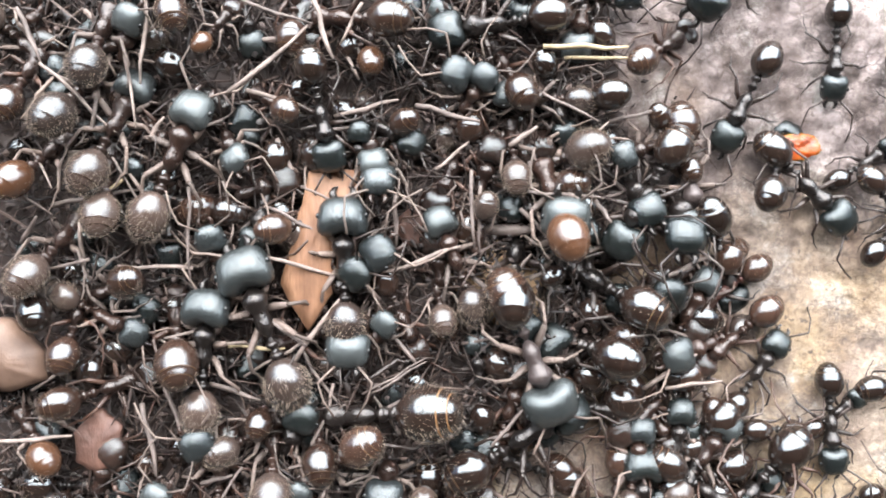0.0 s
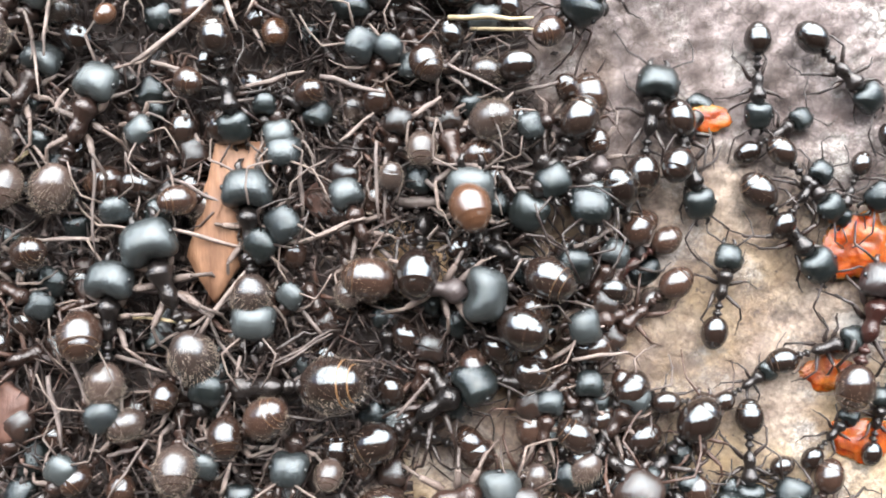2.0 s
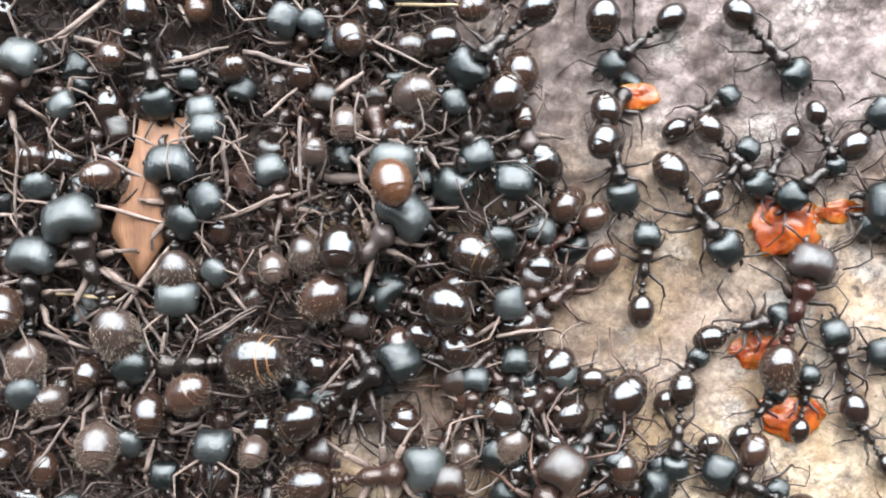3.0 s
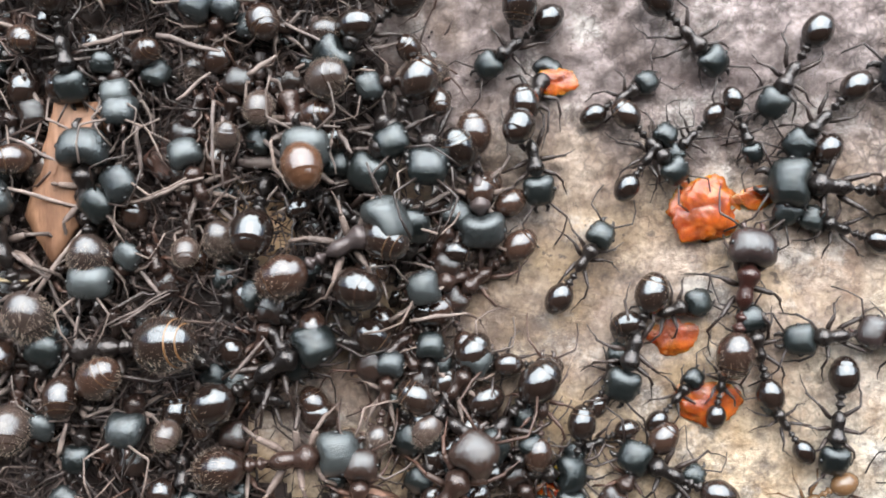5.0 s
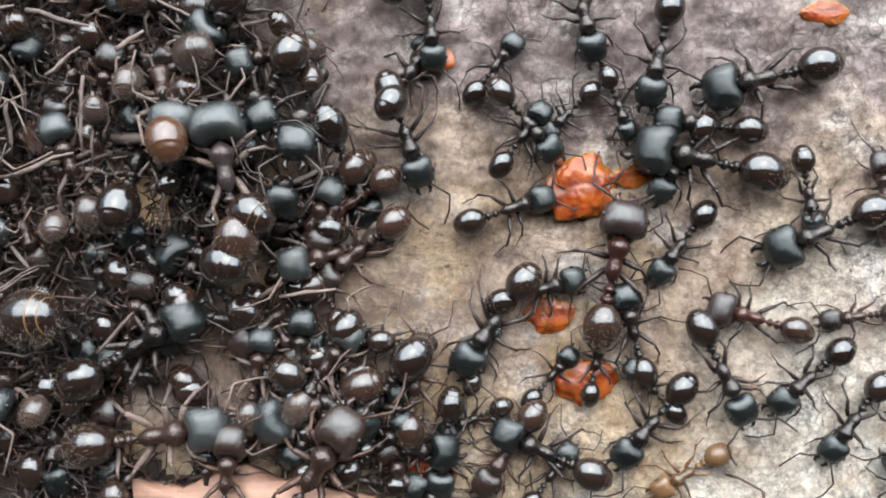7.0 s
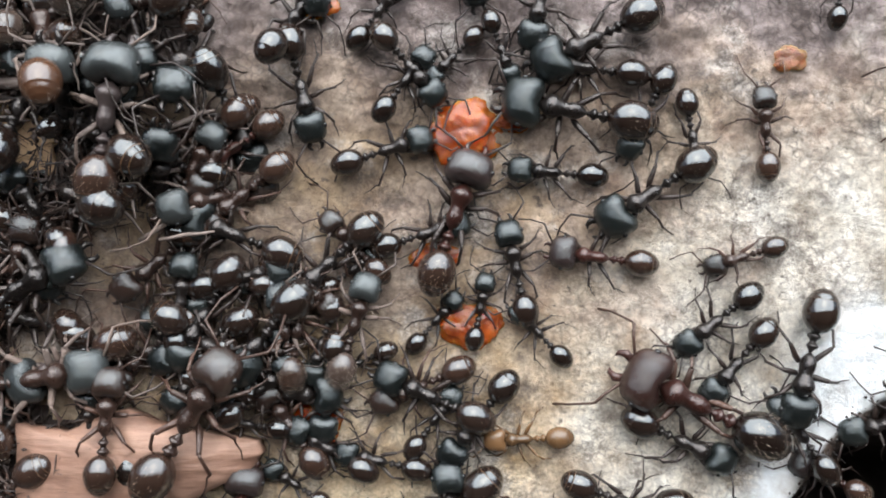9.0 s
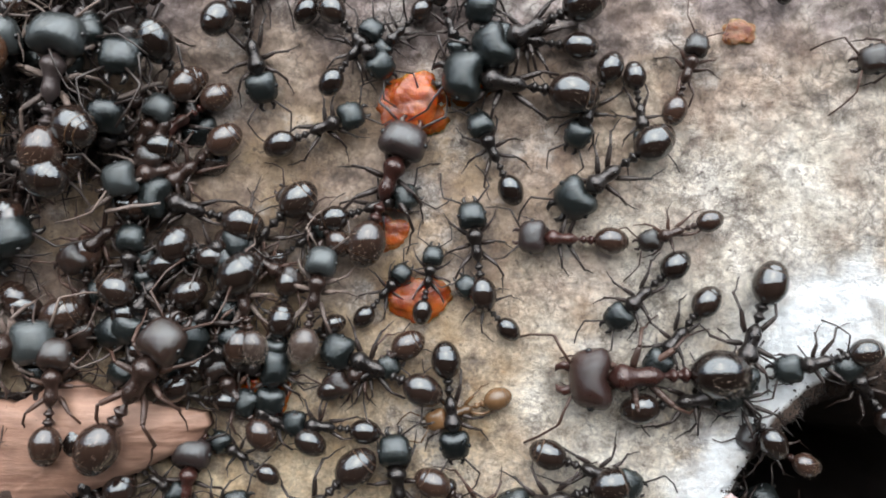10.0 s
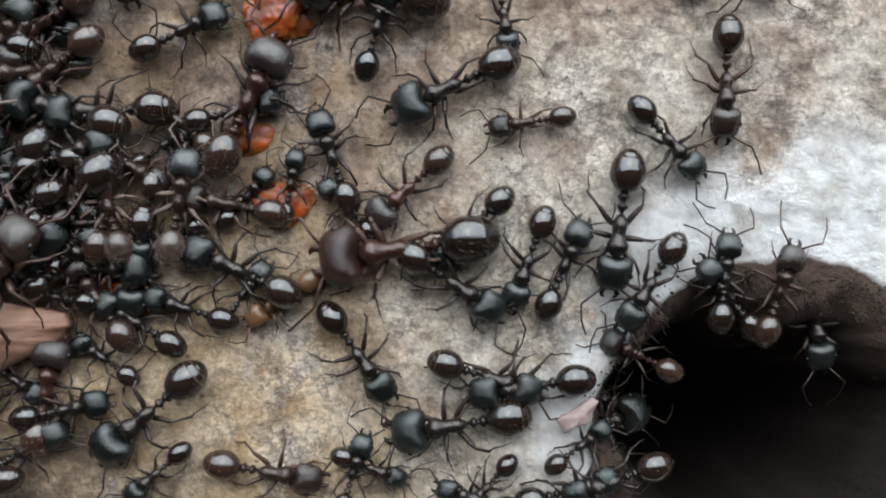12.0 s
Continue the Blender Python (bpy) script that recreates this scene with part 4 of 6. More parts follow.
WALKERS["Q8"] = ant("black", 15.06, 7.03, -118, 6.4)
WALKERS["Q9"] = ant("black", 19.96, 9.54, -94, 5.6)
WALKERS["Q10"] = ant("black", 16.10, -5.98, 56, 5.6)
WALKERS["Q11"] = ant("banded", 18.79, 2.76, -46, 7.0)
WALKERS["Q16"] = ant("brown", 8.49, -13.34, -98, 6.1)
WALKERS["Q17"] = ant("banded", 5.25, -4.80, 142, 5.9, z=0.6)
WALKERS["Q18b"] = ant("black", 29.53, -12.00, 124, 4.4)
WALKERS["Q19"] = ant("black", 31.97, -7.78, -175, 6.5)
WALKERS["Q22"] = ant("black", 32.35, -2.25, 160, 5.3)
WALKERS["Q24"] = ant("black", 27.70, 2.01, -141, 6.0)
WALKERS["X1"] = ant("redsoldier", 12.32, 3.11, -82, 6.9, z=0.5)
WALKERS["R1"] = ant("soldier", 9.91, -12.51, 87, 6.7, z=0.4)
WALKERS["R9"] = ant("banded", 19.71, -9.32, -87, 5.9)
WALKERS["R14"] = ant("soldier", 14.19, 13.31, -136, 6.6, z=1.2)
WALKERS["R15"] = ant("redsoldier", 4.43, -5.54, -69, 8.0, z=1.7)
WALKERS["L11"] = ant("black", 42.57, -16.44, 125, 5.7)
WALKERS["S0"] = ant("black", 24.95, 2.19, -135, 4.2)
WALKERS["S1"] = ant("black", 20.33, -8.19, 35, 4.2)
WALKERS["S2"] = ant("brown", 7.40, -13.31, -55, 6.0)
WALKERS["S3"] = ant("black", 24.44, -15.69, 54, 4.6, z=0.24817797373587974)
WALKERS["N0"] = ant("soldier", 6.70, -5.80, 140, 6.6, z=0.2)
WALKERS["N1"] = ant("black", 7.90, -8.00, -5, 5.6, z=0.5)
WALKERS["N2"] = ant("brown", 10.80, -8.80, -55, 5.2, z=0.3)
WALKERS["N3"] = ant("dusty", 9.60, -10.40, 80, 5.6, z=0.7)
WALKERS["N4"] = ant("dusty", 13.20, -10.10, 55, 6.2, z=0.6)
WALKERS["N5"] = ant("black", 11.30, -11.80, -125, 5.0, z=0.3)
WALKERS["N6"] = ant("brown", 12.70, -6.20, 115, 5.0, z=0.2)

# ---- small things ----
def straw(x1, y1, z1, x2, y2, z2, thick, colour):
    """A dry stalk, bent a little and frayed thin at one end."""
    a, b = Vector((x1, y1, z1 + ground_height(x1, y1))) * MM, Vector((x2, y2, z2 + ground_height(x2, y2))) * MM
    rng = random.Random(int(1000 * abs(x1 + y2)))
    side = (b - a).cross(Vector((0, 0, 1))).normalized()
    r, size = thick * MM, (b - a).length
    pts = [a.lerp(b, u) + side * rng.uniform(-0.03, 0.03) * size * (0 < u < 1) + Vector((0, 0, rng.uniform(-0.02, 0.03) * size)) for u in (0, 0.22, 0.48, 0.74, 1)]
    mid = (a + b) / 2
    bm = tube(bmesh.new(), [p - mid for p in pts], [r * k for k in (0.95, 1.0, 1.1, 0.85, 0.5)], 7)
    ob = new("straw", mesh("straw", bm, STRAW[colour]))
    ob.location = mid
    words = {"pale": "thin pale dry stalk lying across the heap", "grey": "thin grey-brown dry stalk lying across the heap", "yellow": "thin straw-yellow stalk lying across the heap"}
    return tagged(ob, words[colour], "straw", "dry stalks in the heap")


def crumb(x, y, wide, deep, amber=False, dry=False):
    """A wet crumb of fruit: a rough, faceted lump."""
    bm = bmesh.new()
    bmesh.ops.create_icosphere(bm, subdivisions=5, radius=1)
    shift = Vector((x, y, 3))
    for v in bm.verts:
        n = v.co.normalized()
        k = 0.88 + 0.40 * noise.noise(n * 1.4 + shift) + 0.14 * abs(noise.noise(n * 3.1 + shift)) + 0.10 * abs(noise.noise(n * 6 + shift)) + 0.06 * noise.noise(n * 13 + shift)
        v.co = Vector((n.x * k * wide * 0.58, n.y * k * deep * 0.58, max(-0.15, n.z * k * 0.14 * min(wide, deep)))) * MM
    ob = new("fruit_crumb", mesh("fruit_crumb", bm, PULP_AMBER if amber else PULP_DRY if dry else PULP))
    ob.location = (x * MM, y * MM, (ground_height(x, y) + 0.12) * MM)
    return tagged(ob, "wet amber crumb of fruit on the stone" if amber else "small dry brown crumb of fruit on the stone" if dry else "wet orange-red crumb of fruit on the stone", "crumb", "crumbs of fruit")


def scrap(kind, words, z, outline):
    """A flat scrap with a broken edge, slightly domed and ribbed along its length."""
    cx, cy = sum(p[0] for p in outline) / len(outline), sum(p[1] for p in outline) / len(outline)
    rim = []
    for i, p in enumerate(outline):
        q = outline[(i + 1) % len(outline)]
        for k in range(6):
            u = k / 6
            x, y = p[0] + (q[0] - p[0]) * u, p[1] + (q[1] - p[1]) * u
            rim.append((x + 0.10 * noise.noise(Vector((x * 2, y * 2, 7))), y + 0.10 * noise.noise(Vector((x * 2, y * 2, 9)))))
    thick, dome = {"wood": (0.5, 0.5), "splinter": (0.7, 0.9), "husk": (0.5, 0.9), "bark": (0.35, 0.3), "leaf": (0.12, 0.25), "petal": (0.15, 0.3)}[kind]
    bm = bmesh.new()
    rings = []
    for s in (1.0, 0.97, 0.80, 0.55, 0.28):
        h = dome * (1 - s * s) + (0 if s == 1.0 else thick)
        rings.append([bm.verts.new(((cx + (x - cx) * s) * MM, (cy + (y - cy) * s) * MM, (h + 0.12 * noise.noise(Vector((x * s * 1.3, y * 2.2, 1))) * (s < 1)) * MM)) for x, y in rim])
    for a, b in zip(rings, rings[1:]):
        for j in range(len(rim)):
            k = (j + 1) % len(rim)
            bm.faces.new((a[j], a[k], b[k], b[j]))
    bm.faces.new(rings[-1])
    bm.faces.new(rings[0][::-1])
    for v in bm.verts:
        v.co -= Vector((cx, cy, 0)) * MM
    ob = new({"wood": "wood_sliver", "splinter": "wood_splinter", "husk": "seed_husk", "bark": "bark_scrap", "leaf": "leaf_scrap", "petal": "petal_scrap"}[kind], mesh(kind, bm, SCRAP[kind]))
    ob.location = (cx * MM, cy * MM, (ground_height(cx, cy) + z) * MM)
    return tagged(ob, words, {"wood": "wood", "splinter": "wood", "husk": "husk", "bark": "bark", "leaf": "leaf", "petal": "petal"}[kind])


def litter():
    """Countless dark shreds and grains that fill the heap."""
    rng = random.Random(11)
    verts, faces = [], []
    while len(faces) < 190000:
        x, y = rng.uniform(-30, 24), rng.uniform(-34, 20)
        deep = heap_depth(x, y)
        if rng.random() > deep:
            continue
        z = ground_height(x, y) + rng.uniform(0, 1.9) * deep
        long, wide, tall = rng.choice(((1.1, 0.10, 0.07), (0.45, 0.22, 0.10), (1.9, 0.09, 0.07), (2.4, 0.11, 0.08), (0.3, 0.25, 0.18)))
        k = rng.uniform(0.6, 1.4)
        turn = Euler((rng.uniform(-0.6, 0.6), rng.uniform(-0.5, 0.5), rng.uniform(0, 6.3))).to_matrix()
        n = len(verts)
        for sx, sy, sz in ((-1, 0, 0), (0.2, -1, 0.2), (1, 0.1, 0), (-0.1, 1, -0.2), (0, 0, 1), (0, 0, -1)):
            p = turn @ Vector((sx * long * k * 0.5, sy * wide * k * 0.5 * rng.uniform(0.6, 1.3), sz * tall * k))
            verts.append(((x + p.x) * MM, (y + p.y) * MM, (z + p.z) * MM))
        faces += [(n, n + 1, n + 4), (n + 1, n + 2, n + 4), (n + 2, n + 3, n + 4), (n + 3, n, n + 4), (n + 1, n, n + 5), (n + 2, n + 1, n + 5), (n + 3, n + 2, n + 5), (n, n + 3, n + 5)]
    me = bpy.data.meshes.new("litter")
    me.from_pydata(verts, [], faces)
    me.materials.append(LITTER)
    tagged(new("litter", me), "dark brown shreds and grains of plant litter", "litter", kind="stuff")


def root_fibres():
    """Dark hair-fine roots that fringe the nest entrance."""
    rng = random.Random(21)
    bm = bmesh.new()
    for _ in range(900):
        a = rng.uniform(0.9, 4.4)
        r = 7.0
        while hole_distance(HOLE[0] + r * math.cos(a), HOLE[1] + r * math.sin(a)) < rng.uniform(-1.3, -0.3) and r < 14:
            r += 0.1
        x, y = HOLE[0] + r * math.cos(a), HOLE[1] + r * math.sin(a)
        p = Vector((x, y, ground_height(x, y) - 0.1))
        way = Vector((rng.uniform(-1, 1), rng.uniform(-1, 1), rng.uniform(-0.1, 0.5))).normalized() * rng.uniform(0.15, 0.7)
        bend = Vector((rng.uniform(-0.3, 0.3), rng.uniform(-0.3, 0.3), -0.1))
        tube(bm, [p * MM, (p + way * 0.5 + bend * 0.5) * MM, (p + way + bend) * MM], [0.045 * MM, 0.030 * MM, 0.010 * MM], 4)
    tagged(new("root_fibres", mesh("root_fibres", bm, SOIL)), "dark hair-fine roots fringing the nest entrance", "roots", kind="stuff")


def soil_grains():
    """Crumbs of brown soil strewn over the lip of the nest entrance."""
    rng = random.Random(31)
    verts, faces = [], []
    while len(faces) < 20000:
        a, r = rng.uniform(0, math.tau), rng.gauss(9.3, 0.9)
        x, y = HOLE[0] + r * math.cos(a), HOLE[1] + r * math.sin(a)
        if hole_distance(x, y) > -0.2 + abs(rng.gauss(0, 0.25)):
            continue
        k = rng.uniform(0.03, 0.09) * rng.uniform(0.6, 1.5)
        z = ground_height(x, y) + 0.3 * k
        turn = Euler((rng.uniform(0, 6.3), rng.uniform(0, 6.3), 0)).to_matrix()
        n = len(verts)
        for c in ((1, 0, 0), (0, 1, 0), (-1, 0.1, 0), (0.1, -1, 0), (0, 0, 1), (0, 0.1, -1)):
            p = turn @ Vector(c) * k * rng.uniform(0.7, 1.3)
            verts.append(((x + p.x) * MM, (y + p.y) * MM, (z + p.z) * MM))
        faces += [(n + i, n + (i + 1) % 4, n + 4) for i in range(4)] + [(n + (i + 1) % 4, n + i, n + 5) for i in range(4)]
    me = bpy.data.meshes.new("soil_grains")
    me.from_pydata(verts, [], faces)
    me.materials.append(CRUMBS)
    tagged(new("soil_grains", me), "dark brown crumbs of soil at the nest entrance", "soil", kind="stuff")


CRUMBS = crumbly("soil_crumbs", (0.012, 0.009, 0.007), (0.055, 0.039, 0.030), 500)
litter()
root_fibres()
soil_grains()

# ---- straws, husks and crumbs in the heap ----
straw(-20.66, 11.74, 2.74, -19.43, 8.99, 2.58, 0.12, "grey")
straw(-19.28, 8.92, 3.07, -15.75, 5.64, 2.83, 0.09, "pale")
straw(-14.39, 12.05, 2.49, -14.53, 7.96, 2.73, 0.10, "pale")
straw(-15.61, 10.50, 2.15, -14.80, 5.83, 2.66, 0.08, "pale")
straw(-10.35, 7.57, 2.25, -6.52, 10.85, 2.64, 0.12, "pale")
straw(-9.54, 10.34, 1.61, -7.32, 10.47, 1.61, 0.13, "pale")
straw(-9.61, 11.88, 3.15, -6.35, 10.92, 2.81, 0.08, "grey")
straw(-6.26, 12.10, 2.60, -5.30, 9.22, 2.82, 0.13, "pale")
straw(-3.91, 12.03, 2.42, -5.00, 9.99, 2.40, 0.09, "pale")
straw(-5.11, 10.34, 1.37, -4.14, 8.39, 1.91, 0.11, "pale")
straw(-9.64, 7.79, 2.06, -6.74, 7.09, 1.92, 0.12, "pale")
straw(-15.93, 4.47, 2.61, -13.60, -0.21, 1.85, 0.06, "grey")
straw(-21.42, 3.22, 2.75, -18.83, 1.71, 2.42, 0.06, "grey")
straw(-20.01, 4.74, 2.08, -18.78, 2.96, 2.70, 0.06, "pale")
straw(-18.96, 2.16, 2.27, -14.94, 2.98, 1.79, 0.13, "grey")
straw(-16.40, 2.83, 2.31, -15.02, 3.93, 1.78, 0.10, "yellow")
straw(-20.61, 0.35, 2.15, -19.38, 1.58, 2.88, 0.12, "grey")
straw(-17.63, 1.32, 2.13, -17.68, -1.04, 1.67, 0.11, "pale")
straw(-12.36, 3.05, 2.57, -12.23, -1.58, 2.46, 0.08, "grey")
straw(-8.17, 5.48, 2.18, -7.07, 3.11, 1.52, 0.11, "pale")
straw(-7.07, 3.11, 1.68, -5.12, 2.69, 1.54, 0.10, "grey")
straw(-8.76, 2.11, 2.29, -5.33, 0.59, 2.00, 0.09, "grey")
straw(-8.69, -0.36, 2.98, -5.02, -1.32, 2.41, 0.10, "pale")
straw(-2.30, 2.63, 2.74, -2.31, 0.03, 2.19, 0.11, "grey")
straw(-5.34, 6.52, 2.01, -2.17, 7.34, 2.14, 0.12, "pale")
straw(-1.32, 6.96, 2.76, 1.80, 6.14, 2.79, 0.13, "grey")
straw(4.83, 7.55, 2.43, 7.56, 6.17, 2.22, 0.08, "grey")
straw(4.88, 9.83, 2.48, 9.03, 9.82, 2.22, 0.13, "yellow")
straw(5.96, 9.38, 1.92, 9.55, 9.37, 2.07, 0.09, "yellow")
straw(4.12, 2.75, 2.79, 7.54, 2.47, 2.78, 0.09, "grey")
straw(7.42, 2.34, 2.35, 8.10, 1.24, 2.63, 0.12, "grey")
straw(3.76, 1.96, 2.16, 5.56, 0.02, 1.84, 0.12, "grey")
straw(1.39, 3.83, 2.35, 1.51, 0.02, 2.78, 0.10, "grey")
straw(1.83, 3.07, 2.23, 1.82, -0.39, 2.09, 0.09, "grey")
straw(-21.41, -9.19, 2.77, -17.87, -8.93, 2.84, 0.11, "pale")
straw(-14.77, -7.52, 2.24, -13.94, -10.97, 2.47, 0.13, "grey")
straw(-10.46, -4.70, 2.78, -7.74, -4.85, 2.49, 0.10, "yellow")
straw(-8.31, -3.50, 2.77, -6.68, -4.73, 2.80, 0.10, "grey")
straw(-7.24, -5.42, 2.57, -5.05, -2.42, 2.64, 0.12, "pale")
straw(-11.43, -6.56, 2.27, -8.96, -7.39, 2.34, 0.12, "grey")
straw(-5.43, -6.64, 1.85, -5.85, -9.70, 1.51, 0.09, "pale")
straw(-3.97, -7.08, 2.43, -0.82, -5.31, 2.24, 0.06, "grey")
straw(-5.00, -5.11, 1.50, -2.77, -3.72, 1.51, 0.08, "pale")
straw(-7.66, -10.80, 1.83, -5.43, -10.67, 1.81, 0.09, "grey")
straw(-5.13, -11.59, 1.89, -2.36, -11.46, 1.78, 0.06, "grey")
straw(9.80, -6.89, 2.05, 12.84, -4.97, 1.78, 0.12, "pale")
straw(10.84, -6.86, 2.25, 13.59, -6.46, 2.44, 0.10, "pale")
straw(2.30, -9.50, 3.00, 3.94, -7.60, 2.87, 0.09, "grey")
straw(-12.27, -0.91, 2.16, -15.85, -0.76, 2.47, 0.10, "pale")
straw(-16.97, -0.47, 3.08, -19.68, -1.01, 2.37, 0.09, "grey")
straw(-2.33, 4.21, 1.53, -4.00, 3.65, 1.92, 0.11, "grey")
straw(-0.38, 3.84, 2.46, 1.26, 5.20, 2.51, 0.09, "pale")
straw(3.16, 4.92, 3.10, 4.52, 5.86, 2.85, 0.13, "pale")
straw(8.21, 6.25, 1.92, 10.99, 6.93, 1.84, 0.10, "grey")
straw(-6.09, 5.61, 2.76, -3.91, 6.15, 2.48, 0.08, "grey")
straw(-13.56, -4.32, 2.61, -10.55, -3.51, 2.65, 0.08, "pale")
straw(-20.17, -6.88, 2.06, -18.23, -5.49, 1.94, 0.08, "grey")
straw(-15.68, -3.64, 1.96, -12.76, -5.05, 1.40, 0.07, "pale")
straw(-13.83, -6.26, 2.05, -12.47, -10.13, 2.16, 0.11, "grey")
straw(-11.56, -3.39, 1.46, -7.93, -3.55, 1.30, 0.08, "grey")
straw(-8.01, -3.68, 1.52, -4.69, -8.29, 1.82, 0.09, "grey")
straw(-9.84, -6.28, 1.91, -5.14, -3.27, 2.28, 0.08, "pale")
straw(-3.70, -7.11, 2.50, -0.82, -5.48, 2.22, 0.06, "grey")
straw(-11.94, -11.51, 1.92, -10.28, -10.97, 2.26, 0.11, "grey")
straw(-5.65, -11.04, 1.48, -2.32, -11.62, 1.56, 0.12, "pale")
straw(-2.73, -1.08, 2.37, 0.85, 0.13, 2.16, 0.12, "pale")
straw(1.05, -0.81, 1.33, 3.54, -3.61, 1.60, 0.13, "grey")
straw(0.92, -4.69, 1.63, 2.72, -4.29, 1.97, 0.08, "grey")
straw(6.64, 4.64, 2.45, 8.03, 6.15, 2.43, 0.08, "pale")
straw(-14.32, 5.33, 2.41, -13.49, 6.43, 2.43, 0.11, "pale")
straw(-6.39, -13.44, 1.85, -5.83, -11.79, 2.19, 0.12, "pale")
straw(-9.85, -10.62, 2.18, -11.77, -13.61, 2.68, 0.07, "grey")
straw(3.68, 7.66, 0.79, 8.05, 3.16, 1.16, 0.09, "grey")
straw(4.50, 4.72, 0.61, 8.02, 6.29, 0.59, 0.09, "pale")
straw(3.41, 6.13, 1.24, 5.09, 2.79, 1.48, 0.13, "grey")
straw(0.80, 6.75, 1.60, 1.93, 5.63, 1.15, 0.10, "grey")
straw(-4.92, 6.94, 1.07, -2.82, 7.94, 0.97, 0.07, "grey")
straw(-3.82, -8.59, 1.71, -0.81, -6.80, 1.94, 0.11, "grey")
straw(1.08, 2.27, 0.89, 1.93, 0.03, 0.97, 0.10, "grey")
straw(2.39, 0.97, 1.05, 4.62, 0.98, 1.48, 0.30, "grey")
straw(4.30, -1.54, 1.29, 5.68, -0.84, 1.32, 0.11, "pale")
straw(10.95, -1.37, 1.54, 13.31, -0.39, 1.41, 0.13, "pale")
straw(2.75, -14.11, 1.42, 2.81, -15.90, 1.50, 0.11, "pale")
straw(9.08, -3.89, 1.64, 9.78, -5.82, 2.33, 0.08, "grey")
straw(-3.65, -11.66, 1.73, -1.45, -11.44, 1.52, 0.07, "grey")
straw(-1.94, -9.50, 1.04, -3.62, -7.27, 1.07, 0.11, "pale")
straw(7.77, 2.46, 1.29, 9.74, 3.03, 1.00, 0.11, "grey")
straw(-1.39, -5.57, 1.90, -2.77, -3.91, 2.03, 0.10, "grey")
straw(3.82, -1.57, 0.50, 8.36, -0.58, 0.37, 0.06, "pale")
straw(8.55, 3.42, 0.88, 13.33, -1.66, 1.25, 0.12, "grey")
straw(3.24, -6.70, 1.25, 5.76, -5.02, 0.96, 0.09, "grey")
straw(6.55, -3.26, 0.38, 9.70, -6.70, 0.77, 0.09, "pale")
straw(3.97, 2.76, 0.20, 5.97, 0.75, 0.30, 0.08, "pale")
straw(10.30, -10.12, 0.90, 11.72, -8.13, 0.45, 0.06, "grey")
straw(2.98, -1.94, 1.31, 4.37, -0.25, 1.69, 0.11, "grey")

# ---- orange crumbs of fruit ----
crumb(25.85, -1.35, 2.95, 2.95)
crumb(26.07, -11.29, 2.73, 2.07)
crumb(18.22, 5.22, 1.78, 1.29)
crumb(42.47, 2.46, 1.50, 1.20, dry=True)
crumb(18.33, -16.28, 2.16, 2.01)
crumb(24.21, -7.91, 2.16, 1.44)
crumb(38.24, 7.65, 2.01, 1.03)
crumb(18.53, -15.94, 1.09, 2.87, amber=True)
crumb(28.45, -0.75, 2.1, 1.0)
crumb(24.55, -7.85, 1.72, 1.44)
crumb(18.46, -15.91, 1.72, 1.44)

# ---- slivers and scraps ----
scrap("wood", "red-brown sliver of wood in the heap", 1.4, [(-6.64, 3.99), (-3.71, 4.04), (-4.05, 2.29), (-5.18, 0.04), (-5.47, -2.21), (-6.74, -4.17), (-8.14, -1.78), (-7.43, 0.61)])
scrap("splinter", "long pointed splinter of reddish wood under the ants", 0.6, [(3.29, -15.92), (5.84, -16.34), (7.54, -15.58), (8.95, -15.21), (10.65, -15.97), (14.33, -16.65), (15.55, -16.88), (15.80, -17.47), (15.18, -18.32), (12.92, -19.45), (11.79, -20.02), (8.68, -21.23), (5.86, -21.91), (3.32, -22.14)])
scrap("husk", "rounded tan husk at the edge of the heap", 1.6, [(-23.73, -3.28), (-21.20, -3.29), (-19.52, -4.98), (-19.38, -6.38), (-21.21, -6.94), (-23.74, -6.93)])
scrap("bark", "dark red-brown scrap of bark", 1.6, [(-18.26, -8.91), (-17.00, -7.80), (-15.82, -8.64), (-15.94, -10.47), (-17.00, -11.02), (-18.13, -10.46)])
scrap("leaf", "flat tan scrap of dry leaf", 0.25, [(0.45, 0.03), (2.74, 0.46), (4.74, -1.12), (5.02, -3.41), (3.30, -4.27), (1.30, -2.83), (0.16, -1.68)])
scrap("leaf", "flat tan scrap of dry leaf", 0.2, [(0.92, -0.63), (3.78, -0.22), (5.48, -1.66), (3.76, -2.79), (1.48, -2.21)])
scrap("petal", "small pink-white scrap at the nest entrance", 0.6, [(40.05, -22.19), (41.89, -21.05), (42.23, -21.25), (41.61, -22.33), (40.48, -22.90)])
scrap("bark", "brown scrap of bark under the ants", 0.6, [(-2.67, 1.17), (-0.68, 3.16), (1.31, 2.30), (0.45, 0.32), (-1.82, 0.04)])


